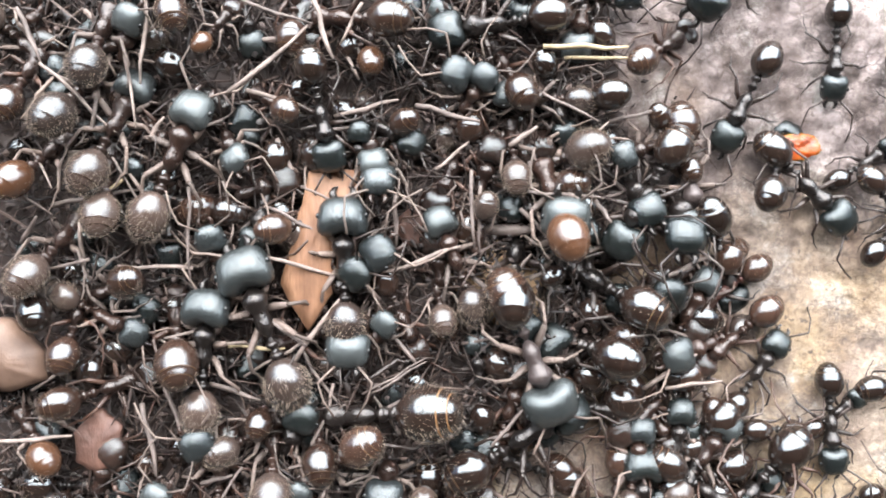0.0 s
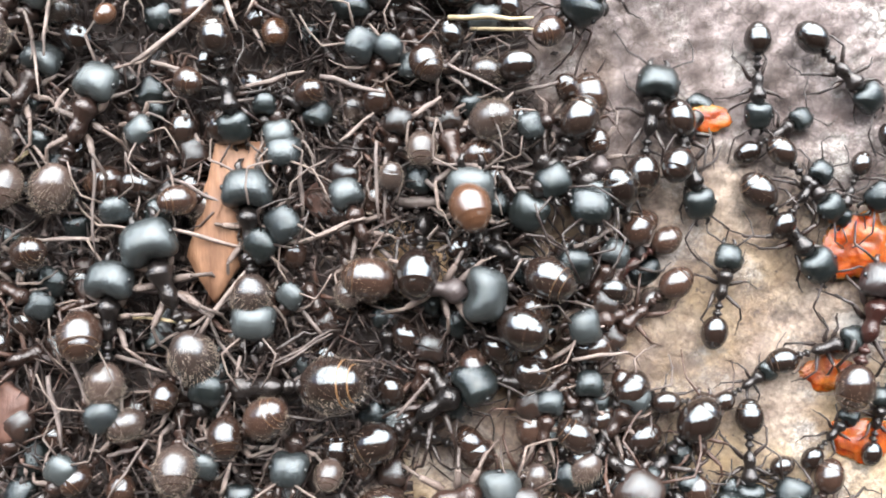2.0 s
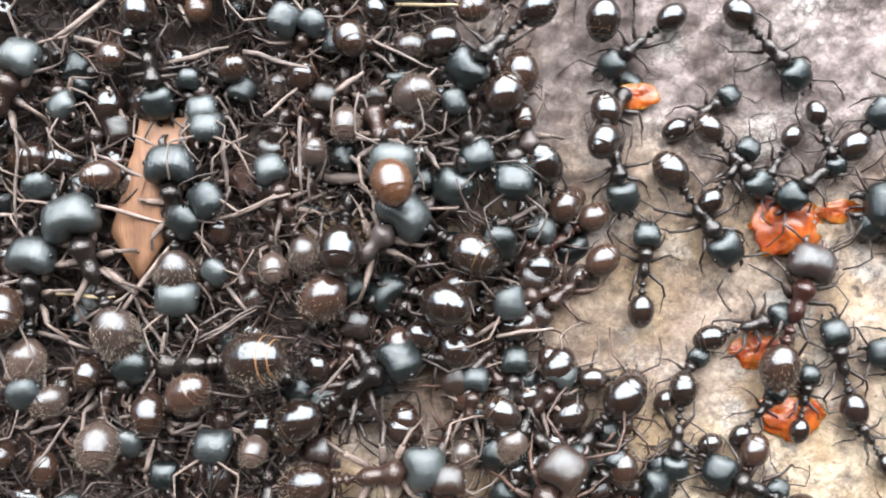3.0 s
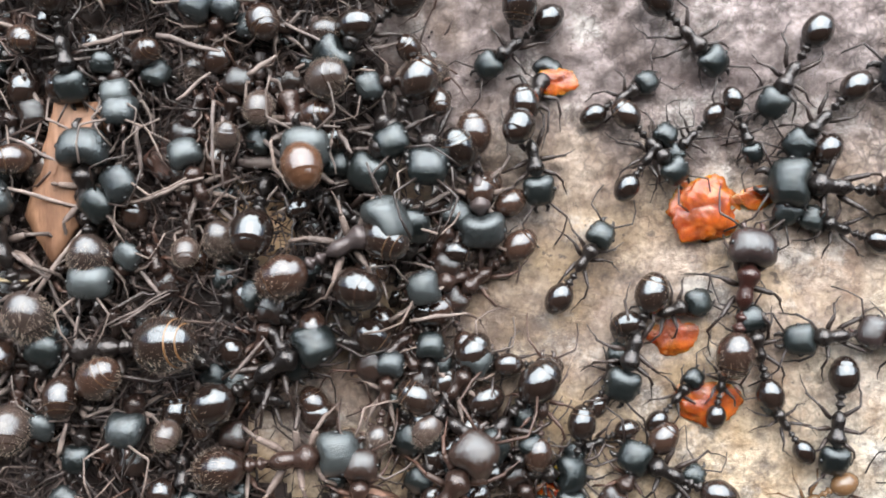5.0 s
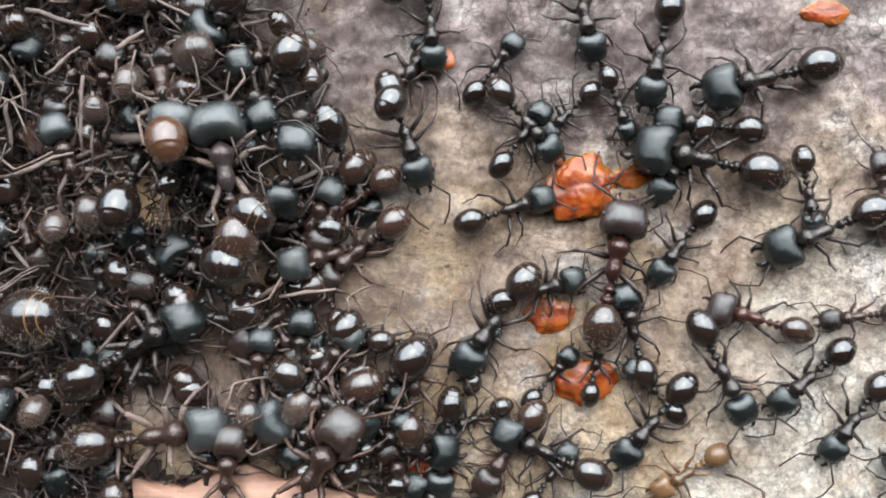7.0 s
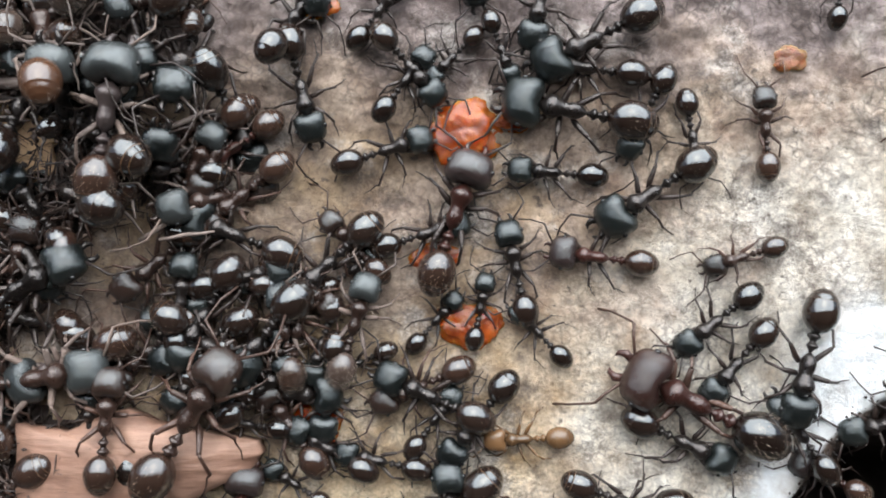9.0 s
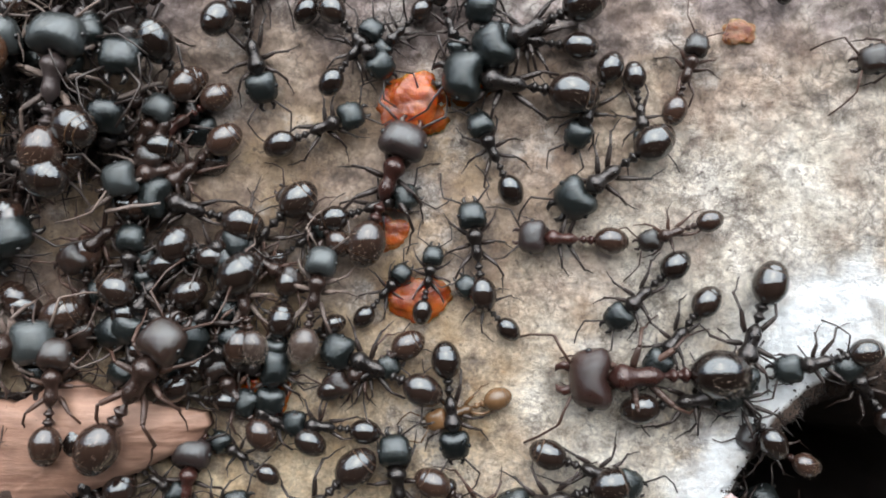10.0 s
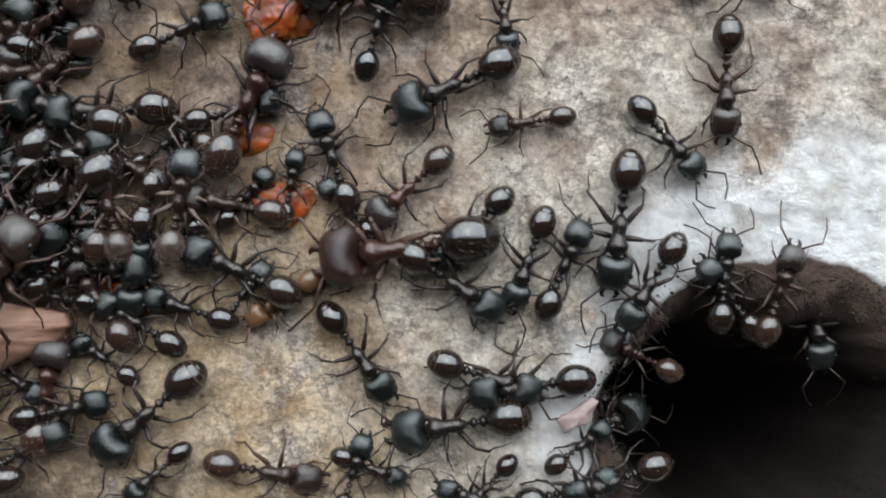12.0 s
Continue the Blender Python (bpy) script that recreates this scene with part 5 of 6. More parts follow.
def motions():
    march(WALKERS["A1"], 6.4, 0, [
        (0.00, 50.45, 1.09, -168), (10.40, 50.45, 1.09, -168), (10.60, 49.13, 0.02, -159), (11.00, 45.54, -3.71, -134), (11.30, 47.00, -4.41, -116),
        (11.50, 47.20, -4.48, -107), (12.00, 48.48, -5.59, -92),
    ])
    march(WALKERS["A2"], 5.5, 0, [
        (0.00, 30.55, -0.36, -124), (7.00, 30.55, -0.36, -124), (9.00, 34.74, -0.93, -117), (10.50, 34.79, -1.84, -114), (11.00, 36.61, -0.66, -71),
        (11.30, 39.59, -2.09, -49), (11.50, 41.75, -3.94, -50), (12.00, 45.94, -8.37, -48),
    ])
    march(WALKERS["A3"], 5.1, 0, [
        (0.00, 41.14, -1.35, 95), (8.80, 41.14, -1.35, 95), (9.00, 41.04, -0.94, 93), (9.50, 39.93, 0.03, 109), (10.00, 39.82, 0.44, 71),
        (10.50, 39.58, 0.96, 46), (11.00, 41.85, -0.57, 9), (11.30, 45.06, 0.19, 6), (11.60, 49.45, -0.13, 0), (12.00, 49.45, -0.13, 0),
    ])
    march(WALKERS["A4"], 7.4, 0, [
        (0.00, 42.81, -13.63, -104), (9.00, 42.81, -13.63, -104), (9.50, 42.69, -13.55, -110), (10.00, 42.71, -13.51, -108), (10.50, 42.61, -13.27, -110),
        (11.00, 42.94, -12.87, -103), (11.30, 43.02, -12.68, -99), (11.50, 42.97, -12.85, -99), (12.00, 43.11, -12.90, -98),
    ])
    march(WALKERS["A5"], 4.6, 0, [
        (0.00, 39.50, -7.90, -173), (7.00, 39.50, -7.90, -173), (9.00, 39.46, -7.84, -163), (9.50, 39.39, -7.80, -161), (10.00, 38.80, -7.92, -162),
        (10.50, 38.84, -7.41, -175), (11.00, 38.71, -7.04, -174), (11.30, 38.42, -7.17, -176), (11.50, 38.38, -7.05, -177), (12.00, 38.30, -7.24, -171),
    ])
    march(WALKERS["A6"], 6.9, 0, [
        (0.00, 39.66, -3.32, -158), (6.00, 39.66, -3.32, -158), (6.50, 38.83, -4.19, -161), (7.00, 37.46, -3.76, -158), (9.00, 34.77, -4.78, -147),
        (9.50, 35.03, -5.23, -145), (10.00, 35.38, -5.16, -145), (10.50, 34.91, -5.20, -147), (11.00, 34.73, -5.31, -154), (11.30, 34.62, -5.47, -156),
        (12.00, 34.28, -5.64, -155),
    ])
    march(WALKERS["A7"], 5.7, 0, [
        (0.00, 35.26, -8.08, 157), (5.50, 35.26, -8.08, 157), (6.00, 35.83, -7.96, 149), (6.50, 35.75, -7.88, 134), (7.00, 34.17, -7.87, 164),
        (9.00, 32.17, -7.70, 172), (9.50, 33.08, -7.25, 154), (10.00, 33.27, -8.16, 177), (10.50, 32.71, -9.49, 202), (11.00, 32.70, -10.28, 215),
        (11.30, 33.33, -10.58, 226), (12.00, 32.24, -10.85, 223),
    ])
    march(WALKERS["A8"], 5.8, 0, [
        (0.00, 28.32, -8.30, 104), (8.80, 28.32, -8.30, 104), (9.00, 28.30, -7.96, 102), (9.50, 28.87, -8.20, 91), (10.00, 28.99, -8.45, 98),
        (10.50, 28.58, -8.84, 105), (11.00, 28.39, -9.01, 110), (11.30, 28.66, -9.06, 107), (11.50, 28.66, -8.92, 105), (12.00, 28.60, -8.66, 110),
    ])
    march(WALKERS["A9"], 9.3, 0, [
        (0.00, 37.42, -20.32, 154), (7.00, 37.42, -20.32, 154), (8.80, 36.52, -14.67, 148), (9.00, 36.72, -14.77, 153), (9.50, 36.58, -15.24, 161),
        (10.00, 36.92, -15.06, 182), (10.50, 37.11, -15.43, 198), (11.00, 36.32, -15.08, 191), (11.30, 35.72, -14.30, 180), (11.50, 34.56, -14.33, 178),
        (12.00, 31.48, -13.72, 188),
    ])
    march(WALKERS["A10"], 5.6, 0, [
        (0.00, 36.83, -12.14, -132), (6.50, 36.83, -12.14, -132), (7.00, 36.89, -11.21, -140), (9.00, 38.05, -11.23, -142), (9.50, 37.25, -11.07, -148),
        (10.00, 37.17, -11.18, -138), (10.50, 37.10, -11.41, -130), (11.00, 37.26, -11.38, -130), (11.30, 37.36, -11.51, -128), (11.50, 36.52, -11.96, -133),
        (12.00, 35.31, -12.82, -138),
    ])
    march(WALKERS["A11"], 5.7, 0, [
        (0.00, 39.28, -13.40, -127), (7.00, 39.28, -13.40, -127), (9.00, 39.17, -13.46, -131), (9.50, 39.20, -13.30, -128), (10.00, 39.03, -13.32, -129),
        (10.50, 38.86, -13.38, -129), (11.00, 38.64, -13.80, -122), (11.30, 38.70, -14.37, -113), (11.50, 38.48, -14.52, -112), (12.00, 38.46, -14.60, -110),
    ])
    march(WALKERS["A12"], 5.8, 0.2, [
        (0.00, 47.05, -16.34, -166), (9.00, 47.05, -16.34, -166), (9.50, 46.60, -15.38, -164), (10.00, 46.10, -14.43, -168), (10.50, 46.32, -14.34, -168),
        (11.00, 46.75, -15.36, -147), (11.30, 47.02, -15.61, -130), (11.50, 44.86, -15.42, -126), (12.00, 44.47, -15.71, -122),
    ])
    march(WALKERS["A13"], 5.3, 0, [
        (0.00, 47.50, -19.30, 80), (11.00, 47.50, -19.30, 80), (11.50, 48.08, -16.27, 85), (12.00, 48.59, -14.69, 84),
    ])
    march(WALKERS["A14"], 6.2, 0, [
        (0.00, 32.26, -12.44, -97), (5.50, 32.26, -12.44, -97), (6.00, 32.97, -13.01, -103), (6.50, 31.20, -12.57, -111), (7.00, 29.00, -13.56, -131),
        (7.20, 28.03, -13.70, -136), (8.80, 26.05, -15.86, -128), (9.00, 26.06, -16.43, -128), (9.50, 26.93, -16.13, -106), (10.00, 27.77, -17.02, -84),
        (10.50, 28.66, -18.29, -72), (11.00, 29.35, -18.98, -61), (11.30, 29.56, -18.99, -60), (11.50, 29.42, -18.95, -64), (12.00, 30.33, -19.32, -54),
    ])
    march(WALKERS["A15"], 7.0, 0, [
        (0.00, 24.85, -21.33, -137), (8.80, 24.85, -21.33, -137), (9.50, 21.46, -21.76, -134), (10.00, 20.61, -21.79, -138), (10.50, 20.43, -21.50, -145),
        (11.00, 20.14, -21.31, -142), (11.30, 20.34, -21.30, -144), (11.50, 19.81, -21.63, -141), (12.00, 19.12, -22.27, -139),
    ])
    march(WALKERS["A16"], 4.4, 0, [
        (0.00, 26.17, -22.40, -131), (11.00, 26.17, -22.40, -131), (11.30, 24.20, -23.34, -145), (11.50, 22.92, -23.86, -142), (12.00, 19.69, -25.16, -139),
    ])
    march(WALKERS["A17"], 6.3, 0, [
        (0.00, 29.27, -21.83, -28), (11.00, 29.27, -21.83, -28), (11.30, 29.18, -22.33, -33), (11.50, 27.97, -23.09, -22), (12.00, 25.96, -24.96, -9),
    ])
    march(WALKERS["A18"], 6.2, 0, [
        (0.00, 34.06, -20.30, -21), (8.80, 34.06, -20.30, -21), (9.00, 34.07, -20.16, -21), (9.50, 34.48, -20.00, -19), (10.00, 35.16, -19.98, -21),
        (10.50, 35.63, -19.86, -17), (11.00, 35.93, -19.90, -15), (11.50, 35.66, -19.62, -19), (12.00, 37.10, -20.18, -17),
    ])
    march(WALKERS["A18b"], 6.7, 0, [
        (0.00, 25.05, -20.51, 95), (10.20, 25.05, -20.51, 95), (10.50, 25.78, -18.94, 100), (10.75, 27.60, -19.17, 151), (11.00, 29.42, -19.40, 202),
        (11.30, 33.20, -19.12, 208), (11.50, 34.26, -19.48, 203), (12.00, 38.08, -20.58, 188),
    ])
    march(WALKERS["A19"], 7.1, 0, [
        (0.00, 33.08, -21.18, -164), (9.30, 33.08, -21.18, -164), (10.00, 32.70, -21.38, -165), (10.50, 32.99, -21.52, -168), (11.00, 33.49, -21.68, -162),
        (11.30, 34.05, -21.79, -160), (11.50, 34.18, -22.11, -160), (12.00, 34.50, -22.51, -172),
    ])
    march(WALKERS["A23"], 5.2, 0, [
        (0.00, 21.15, -18.01, 170), (8.80, 21.15, -18.01, 170), (9.00, 21.09, -17.93, 167), (9.50, 21.13, -17.75, 173), (10.00, 21.12, -17.63, 173),
        (10.50, 21.04, -17.67, 181), (11.00, 20.93, -16.79, 166), (11.50, 20.96, -16.69, 166), (12.00, 21.03, -16.54, 163),
    ])
    march(WALKERS["A25"], 4.7, 0, [
        (0.00, 30.80, -16.15, -154), (6.50, 30.80, -16.15, -154), (7.00, 30.92, -15.95, -149), (8.80, 28.74, -17.22, -186), (9.00, 28.50, -16.96, -178),
        (9.50, 28.74, -16.37, -172), (10.00, 28.15, -16.96, -161), (10.50, 27.90, -17.39, -155), (11.00, 28.50, -16.99, -157), (11.30, 28.30, -16.60, -177),
        (11.50, 27.86, -16.13, -170), (12.00, 25.85, -16.37, -147),
    ])
    march(WALKERS["A27"], 5.9, 0, [
        (0.00, 23.70, -13.66, 105), (0.50, 23.70, -13.66, 105), (0.83, 23.70, -13.70, 165), (1.17, 23.70, -13.75, 224), (1.50, 23.69, -13.79, 284),
        (2.00, 23.23, -15.45, 252), (2.50, 23.08, -15.34, 252), (3.00, 22.87, -15.20, 246), (3.50, 22.49, -14.89, 231), (5.50, 21.85, -14.91, 230),
        (6.00, 21.82, -14.95, 230), (6.50, 21.78, -15.05, 231), (7.00, 21.83, -15.05, 235), (8.80, 22.98, -14.40, 204), (9.00, 23.06, -14.43, 203),
        (9.50, 23.22, -14.77, 205), (10.00, 23.28, -14.81, 209), (10.50, 23.25, -14.27, 200), (11.00, 23.83, -13.36, 185), (11.30, 24.06, -12.91, 182),
        (11.50, 23.61, -12.79, 175), (12.00, 23.11, -11.31, 169),
    ])
    march(WALKERS["A28"], 7.9, 0, [
        (0.00, 26.07, -5.41, 73), (1.50, 26.07, -5.41, 73), (2.00, 26.14, -5.09, 74), (2.50, 26.06, -5.10, 73), (3.00, 26.14, -5.26, 72),
        (3.50, 26.93, -5.34, 81), (5.50, 27.69, -5.17, 80), (6.00, 27.73, -4.96, 79), (6.50, 27.62, -5.05, 79), (7.00, 27.46, -4.97, 78),
        (8.80, 25.48, -5.24, 71), (9.00, 25.43, -5.20, 72), (9.50, 24.25, -5.00, 80), (10.00, 24.68, -5.14, 70), (10.50, 25.04, -5.51, 62),
        (11.00, 25.16, -5.64, 67), (11.30, 25.33, -5.73, 69), (11.50, 24.59, -5.66, 71), (12.00, 24.75, -5.81, 64),
    ])
    march(WALKERS["A29"], 7.9, 0, [
        (0.00, 32.74, -0.50, 177), (2.50, 32.74, -0.50, 177), (3.00, 32.43, -0.65, 177), (3.50, 32.04, -1.04, 171), (5.50, 31.65, -0.06, 175),
        (6.00, 31.33, -0.05, 172), (6.50, 31.28, -0.04, 172), (7.00, 31.35, 0.08, 168), (8.80, 30.67, -0.37, 171), (9.00, 30.69, -0.32, 170),
        (9.50, 30.63, -0.42, 172), (10.00, 30.36, -0.35, 171), (10.50, 30.48, -0.28, 171), (11.00, 30.58, -0.43, 169), (11.50, 29.90, -0.65, 172),
        (12.00, 29.82, -0.68, 172),
    ])
    march(WALKERS["A30"], 7.2, 0, [
        (0.00, 37.31, 5.38, 177), (5.50, 37.31, 5.38, 177), (6.00, 35.85, 5.41, 174), (6.50, 35.01, 4.93, 174), (7.00, 34.58, 4.02, 193),
        (8.80, 32.33, 3.03, 211), (9.00, 31.76, 2.94, 207), (9.50, 31.71, 2.67, 210), (10.00, 31.50, 2.21, 206), (10.50, 31.49, 2.08, 203),
        (11.00, 31.62, 1.96, 203), (12.00, 30.82, 2.87, 204),
    ])
    march(WALKERS["Q3"], 6.1, 0, [
        (0.00, 25.12, 7.22, -47), (5.50, 25.12, 7.22, -47), (6.00, 25.51, 7.29, -53), (6.50, 25.78, 7.36, -69), (7.00, 25.94, 7.17, -76),
        (12.00, 25.94, 7.17, -76),
    ])
    march(WALKERS["Q4"], 6.3, 0, [
        (0.00, 31.29, 5.24, -131), (3.00, 31.29, 5.24, -131), (3.50, 29.98, 5.25, -131), (5.50, 29.88, 5.27, -112), (6.00, 29.82, 5.02, -102),
        (6.50, 29.58, 5.20, -104), (7.00, 29.57, 4.97, -103), (12.00, 29.57, 4.97, -103),
    ])
    march(WALKERS["Q6"], 4.7, 0, [
        (0.00, 21.90, 4.54, 32), (5.30, 21.90, 4.54, 32), (5.50, 21.89, 4.47, 33), (6.00, 21.97, 4.66, 31), (6.50, 22.05, 4.79, 36),
        (7.00, 21.64, 5.03, 52), (12.00, 21.64, 5.03, 52),
    ])
    march(WALKERS["Q8"], 6.4, 0, [
        (0.00, 15.06, 7.03, -118), (0.50, 15.82, 6.65, -100), (1.00, 16.00, 5.72, -90), (1.50, 16.74, 3.41, -79), (2.00, 17.19, 2.39, -77),
        (2.50, 17.02, 1.68, -82), (3.00, 17.03, 1.55, -79), (3.50, 16.91, 1.61, -81), (5.50, 17.19, 1.01, -80), (6.00, 17.49, 0.91, -80),
        (6.50, 17.22, 0.86, -76), (7.00, 17.03, 0.87, -71), (8.80, 17.50, 0.33, -73), (9.00, 17.64, 0.39, -76), (9.50, 17.75, -0.03, -77),
        (10.00, 17.80, 1.03, -76), (10.50, 17.89, 1.13, -75), (11.00, 17.83, 1.13, -74), (12.00, 17.83, 1.13, -74),
    ])
    march(WALKERS["Q9"], 5.6, 0, [
        (0.00, 19.96, 9.54, -94), (0.30, 21.63, 8.51, -73), (0.50, 22.67, 8.29, -48), (1.00, 22.86, 6.15, -59), (1.50, 21.31, 6.75, -68),
        (2.00, 20.58, 6.70, -90), (2.50, 20.24, 7.35, -108), (3.00, 17.96, 7.58, -142), (3.50, 16.02, 7.10, -154), (5.50, 15.88, 6.79, -129),
        (6.00, 17.11, 7.41, -107), (6.50, 17.92, 6.54, -84), (7.00, 18.17, 6.60, -85), (12.00, 18.17, 6.60, -85),
    ])
    march(WALKERS["Q10"], 5.6, 0, [
        (0.00, 16.10, -5.98, 56), (0.50, 18.42, -3.62, 50), (1.00, 19.10, -3.48, 53), (1.50, 18.88, -2.56, 66), (2.00, 18.74, -3.26, 79),
        (2.50, 18.88, -3.50, 74), (3.00, 18.48, -3.31, 85), (3.50, 18.56, -3.21, 92), (5.30, 19.97, -3.86, 51), (5.50, 20.22, -3.58, 48),
        (6.00, 21.70, -2.41, 25), (6.50, 22.33, -2.80, 18), (7.00, 22.51, -2.36, 18), (8.80, 22.23, -2.37, 14), (9.00, 22.19, -2.18, 18),
        (9.50, 21.97, -2.11, 25), (10.00, 21.38, -2.46, 22), (10.50, 21.37, -2.38, 21), (11.00, 21.44, -2.52, 24), (11.50, 21.52, -2.38, 22),
        (12.00, 21.42, -2.41, 26),
    ])
    march(WALKERS["Q11"], 7.0, 0, [
        (0.00, 18.79, 2.76, -46), (0.50, 20.60, 0.88, -54), (1.00, 20.94, 0.59, -61), (1.50, 21.83, -0.87, -55), (2.00, 22.45, -0.99, -51),
        (2.50, 21.93, -0.84, -49), (3.00, 21.53, -1.24, -55), (3.50, 21.64, -6.52, -96), (5.30, 22.02, -8.54, -111), (5.50, 21.89, -8.48, -113),
        (6.00, 21.77, -9.89, -112), (6.50, 22.30, -10.04, -102), (7.00, 21.05, -8.65, -126), (8.80, 18.60, -8.53, -138), (9.00, 18.50, -8.44, -137),
        (9.50, 18.47, -8.12, -135), (10.00, 17.78, -8.32, -137), (10.50, 17.86, -8.30, -137), (11.00, 17.43, -7.82, -150), (11.50, 17.26, -6.93, -172),
        (12.00, 16.70, -6.73, -177),
    ])
    march(WALKERS["Q16"], 6.1, 0, [
        (0.00, 8.49, -13.34, -98), (0.50, 8.49, -13.34, -98), (1.00, 8.43, -13.30, -100), (1.50, 8.37, -13.17, -101), (2.00, 8.35, -13.02, -103),
        (2.50, 8.55, -12.75, -106), (3.00, 8.33, -12.30, -112), (3.50, 9.22, -12.52, -110), (5.30, 9.53, -12.82, -141), (5.50, 9.52, -12.95, -138),
        (6.00, 9.59, -12.88, -132), (6.50, 9.37, -12.72, -132), (7.00, 9.43, -12.47, -129), (8.80, 9.48, -12.65, -144), (9.00, 9.53, -12.75, -140),
        (9.50, 9.30, -12.25, -132), (10.00, 9.23, -11.49, -95), (10.50, 9.66, -11.80, -87), (11.00, 9.59, -12.28, -85), (11.50, 9.64, -13.02, -85),
        (12.00, 9.64, -13.02, -85),
    ])
    march(WALKERS["Q17"], 5.9, 0.6, [
        (0.00, 5.25, -4.80, 142), (2.00, 5.25, -4.80, 142), (2.50, 5.11, -5.31, 148), (3.00, 5.06, -5.40, 145), (3.50, 5.09, -5.35, 143),
        (5.50, 4.07, -6.67, 144), (6.00, 4.37, -5.64, 128), (6.50, 4.30, -5.14, 125), (7.00, 4.27, -4.92, 127), (12.00, 4.27, -4.92, 127),
    ])
    march(WALKERS["Q18b"], 4.4, 0, [
        (0.00, 29.53, -12.00, 124), (5.30, 29.53, -12.00, 124), (5.50, 29.59, -11.78, 125), (6.00, 29.32, -12.05, 125), (6.50, 29.45, -12.12, 123),
        (7.00, 29.18, -11.35, 134), (7.20, 29.28, -11.35, 134), (12.00, 29.28, -11.35, 134),
    ])
    march(WALKERS["Q19"], 6.5, 0, [
        (0.00, 31.97, -7.78, -175), (5.50, 31.97, -7.78, -175), (6.00, 33.18, -7.77, -129), (6.50, 33.61, -8.53, -82), (7.00, 33.01, -11.03, -64),
        (8.80, 37.16, -17.23, -25), (9.00, 37.17, -17.22, -25), (9.50, 39.55, -18.78, -29), (10.00, 40.06, -16.27, 9), (10.50, 39.83, -15.88, 16),
        (11.00, 38.08, -15.97, 9), (11.30, 38.41, -16.03, 5), (12.00, 35.27, -15.59, -33),
    ])
    march(WALKERS["Q22"], 5.3, 0, [
        (0.00, 32.35, -2.25, 160), (6.00, 32.35, -2.25, 160), (6.50, 32.04, -2.30, 168), (7.00, 30.62, -4.59, 233), (8.80, 29.84, -3.37, 177),
        (9.00, 29.92, -3.42, 175), (9.50, 28.80, -3.75, 176), (10.00, 29.78, -3.59, 115), (10.50, 30.34, -3.30, 110), (11.30, 31.05, -2.15, 75),
        (12.00, 31.05, -2.15, 75),
    ])
    march(WALKERS["Q24"], 6.0, 0, [
        (0.00, 27.70, 2.01, -141), (2.50, 27.70, 2.01, -141), (3.00, 26.95, 0.87, -141), (3.50, 25.98, -0.02, -142), (5.30, 32.08, 3.28, -135),
        (5.50, 32.16, 3.31, -135), (6.00, 31.91, 2.58, -150), (6.50, 31.73, 2.19, -166), (7.00, 31.62, 1.82, -187), (12.00, 31.62, 1.82, -187),
    ])
    march(WALKERS["X1"], 6.9, 0.5, [
        (0.00, 12.32, 3.11, -82), (2.50, 12.32, 3.11, -82), (3.70, 13.05, 3.07, -86), (5.30, 14.82, -3.44, -85), (5.50, 15.34, -5.86, -85),
        (6.00, 16.69, -11.21, -104), (6.50, 15.12, -11.84, -136), (7.00, 11.95, -12.44, -159), (7.20, 10.72, -12.60, -163), (8.80, 5.56, -13.22, -156),
        (12.00, 5.56, -13.22, -156),
    ])
    march(WALKERS["R1"], 6.7, 0.4, [
        (0.00, 9.91, -12.51, 87), (0.50, 9.44, -9.37, 94), (1.00, 10.87, -4.38, 85), (1.50, 13.00, 0.61, 83), (2.00, 15.09, 5.20, 80),
        (2.50, 15.75, 9.12, 82), (3.00, 16.72, 11.79, 82), (12.00, 16.72, 11.79, 82),
    ])
    march(WALKERS["R9"], 5.9, 0, [
        (0.00, 19.71, -9.32, -87), (0.50, 19.95, -9.95, -89), (1.00, 20.20, -10.43, -90), (1.50, 20.20, -11.64, -89), (2.00, 20.04, -12.55, -90),
        (2.50, 20.05, -12.40, -96), (3.00, 20.04, -12.30, -97), (3.50, 20.05, -12.76, -98), (5.50, 18.86, -14.86, -98), (12.00, 18.86, -14.86, -98),
    ])
    march(WALKERS["R14"], 6.6, 1.2, [
        (0.00, 14.19, 13.31, -136), (0.90, 14.19, 13.31, -136), (1.50, 12.11, 12.30, -136), (2.00, 12.68, 11.49, -140), (2.50, 11.96, 9.25, -141),
        (3.00, 10.69, 7.19, -140), (3.50, 8.42, 7.07, -141), (12.00, 8.42, 7.07, -141),
    ])
    march(WALKERS["R15"], 8.0, 1.7, [
        (0.00, 4.43, -5.54, -69), (0.50, 4.53, -4.22, -49), (1.00, 4.78, -3.91, -33), (1.50, 4.25, -4.33, -41), (2.00, 4.57, -3.35, -8),
        (2.50, 4.89, -3.28, 13), (3.00, 4.98, -2.37, 46), (3.50, 5.79, -2.28, 81), (5.30, 8.07, -3.12, 23), (5.50, 7.98, -2.79, 24),
        (6.00, 9.15, -1.25, 41), (6.50, 8.49, -1.49, 97), (7.00, 8.39, -0.63, 100), (8.80, 8.61, -0.61, 78), (9.00, 8.68, -0.53, 82),
        (12.00, 8.68, -0.53, 82),
    ])
    march(WALKERS["L11"], 5.7, 0, [
        (0.00, 42.57, -16.44, 125), (10.50, 42.57, -16.44, 125), (11.30, 39.82, -16.86, 107), (12.00, 40.62, -14.08, 67),
    ])
    march(WALKERS["S0"], 4.2, 0.0, [
        (0.00, 24.95, 2.19, -135), (1.00, 24.95, 2.19, -135), (2.50, 25.22, 0.72, -103), (3.50, 24.95, 2.19, -135), (12.00, 24.95, 2.19, -135),
    ])
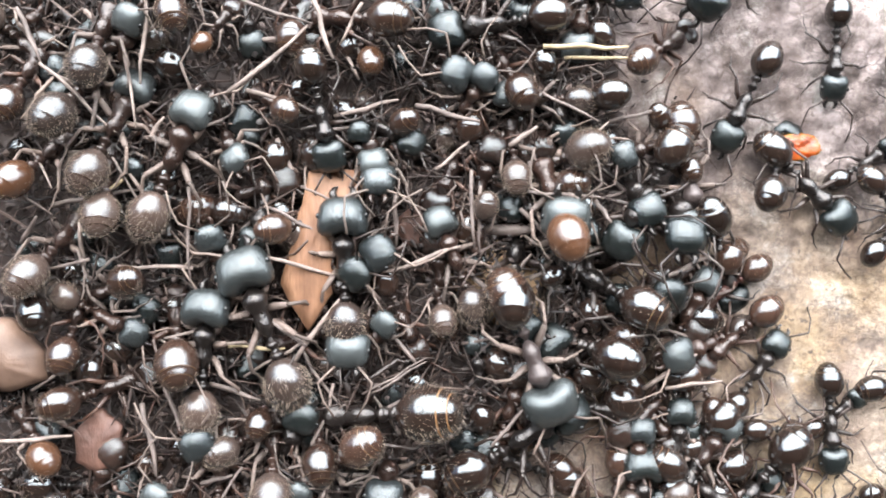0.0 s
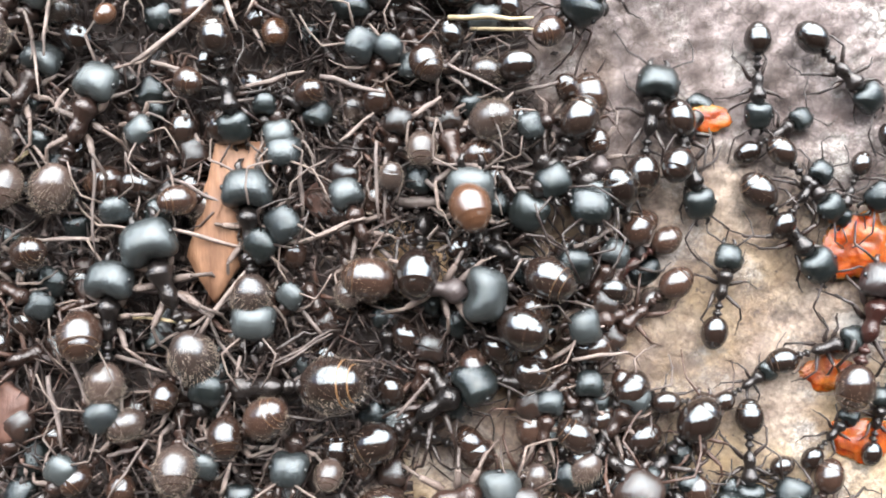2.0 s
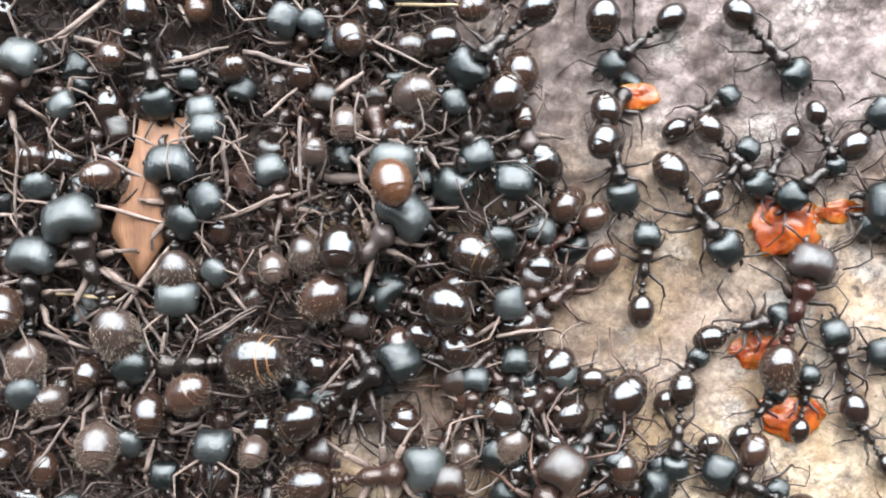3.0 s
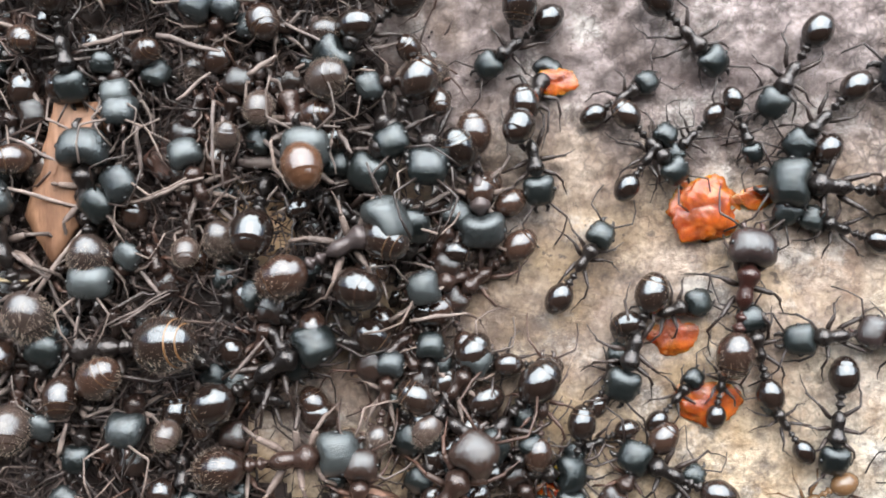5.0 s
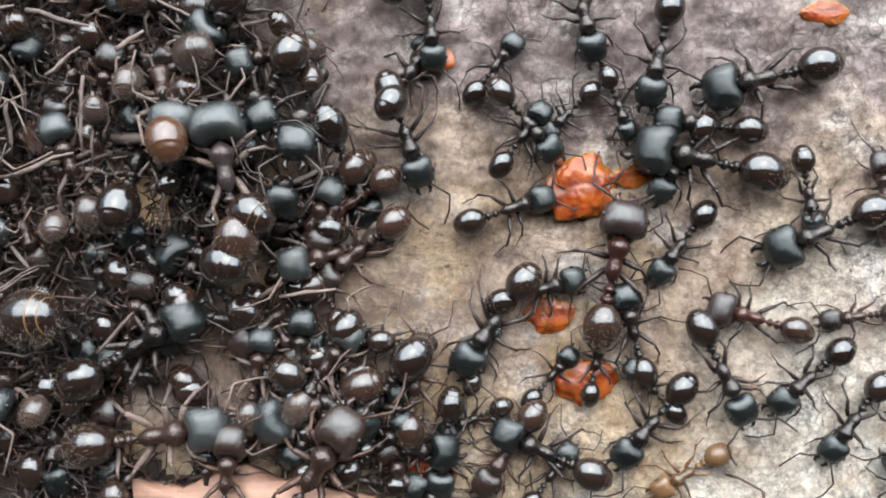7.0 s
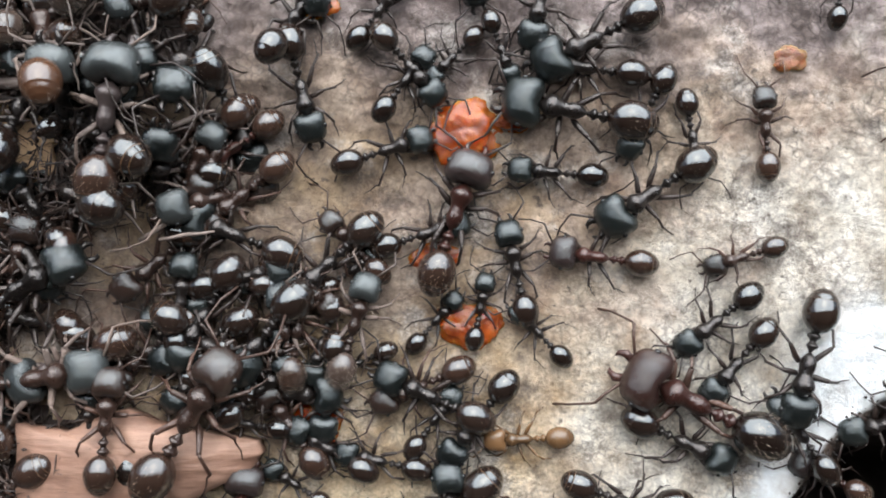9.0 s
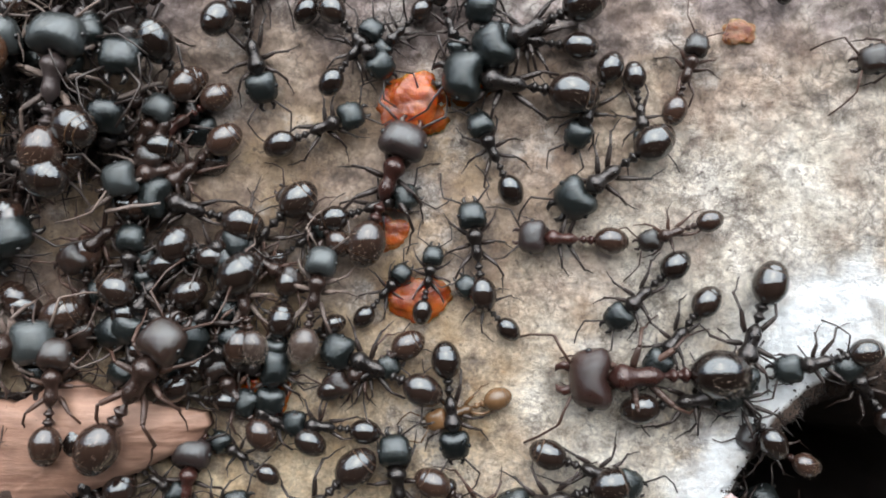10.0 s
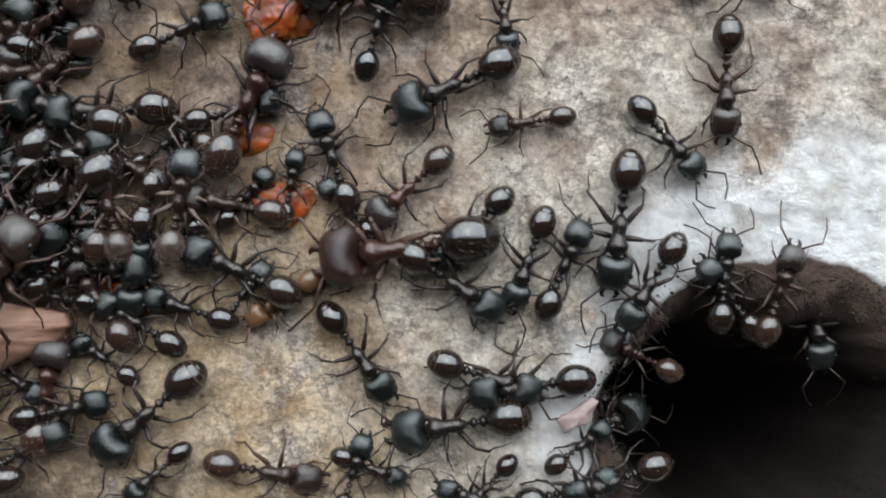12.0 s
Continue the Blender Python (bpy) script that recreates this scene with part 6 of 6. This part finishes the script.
    march(WALKERS["S1"], 4.2, 0.0, [
        (0.00, 20.33, -8.19, 35), (2.50, 20.33, -8.19, 35), (3.50, 20.95, -9.63, 69), (5.50, 20.95, -9.63, 69), (6.50, 20.33, -8.19, 35),
        (7.00, 20.95, -9.63, 69), (9.00, 20.33, -8.19, 35), (12.00, 20.33, -8.19, 35),
    ])
    march(WALKERS["S2"], 6.0, 0, [
        (0.00, 7.40, -13.31, -55), (2.50, 7.40, -13.31, -55), (3.50, 6.14, -14.13, -105), (5.50, 7.40, -13.31, -55), (12.00, 7.40, -13.31, -55),
    ])
    march(WALKERS["S3"], 4.6, 0.24817797373587974, [
        (0.00, 24.44, -15.69, 54), (9.00, 24.44, -15.69, 54), (10.50, 23.24, -14.80, 11), (12.00, 24.44, -15.69, 54),
    ])
    march(WALKERS["N0"], 6.6, 0.2, [
        (0.00, 6.70, -5.80, 140), (7.20, 6.70, -5.80, 140), (8.80, 13.70, -6.40, 157), (12.00, 14.70, -6.60, 165),
    ])
    march(WALKERS["N1"], 5.6, 0.5, [
        (0.00, 7.90, -8.00, -5), (7.20, 7.90, -8.00, -5), (8.80, 14.90, -8.60, 12), (12.00, 15.90, -8.80, 20),
    ])
    march(WALKERS["N2"], 5.2, 0.3, [
        (0.00, 10.80, -8.80, -55), (7.20, 10.80, -8.80, -55), (8.80, 17.80, -9.40, -38), (12.00, 18.80, -9.60, -30),
    ])
    march(WALKERS["N3"], 5.6, 0.7, [
        (0.00, 9.60, -10.40, 80), (7.20, 9.60, -10.40, 80), (8.80, 16.60, -11.00, 97), (12.00, 17.60, -11.20, 105),
    ])
    march(WALKERS["N4"], 6.2, 0.6, [
        (0.00, 13.20, -10.10, 55), (7.20, 13.20, -10.10, 55), (8.80, 20.20, -10.70, 72), (12.00, 21.20, -10.90, 80),
    ])
    march(WALKERS["N5"], 5.0, 0.3, [
        (0.00, 11.30, -11.80, -125), (7.20, 11.30, -11.80, -125), (8.80, 18.30, -12.40, -108), (12.00, 19.30, -12.60, -100),
    ])
    march(WALKERS["N6"], 5.0, 0.2, [
        (0.00, 12.70, -6.20, 115), (7.20, 12.70, -6.20, 115), (8.80, 19.70, -6.80, 132), (12.00, 20.70, -7.00, 140),
    ])


motions()
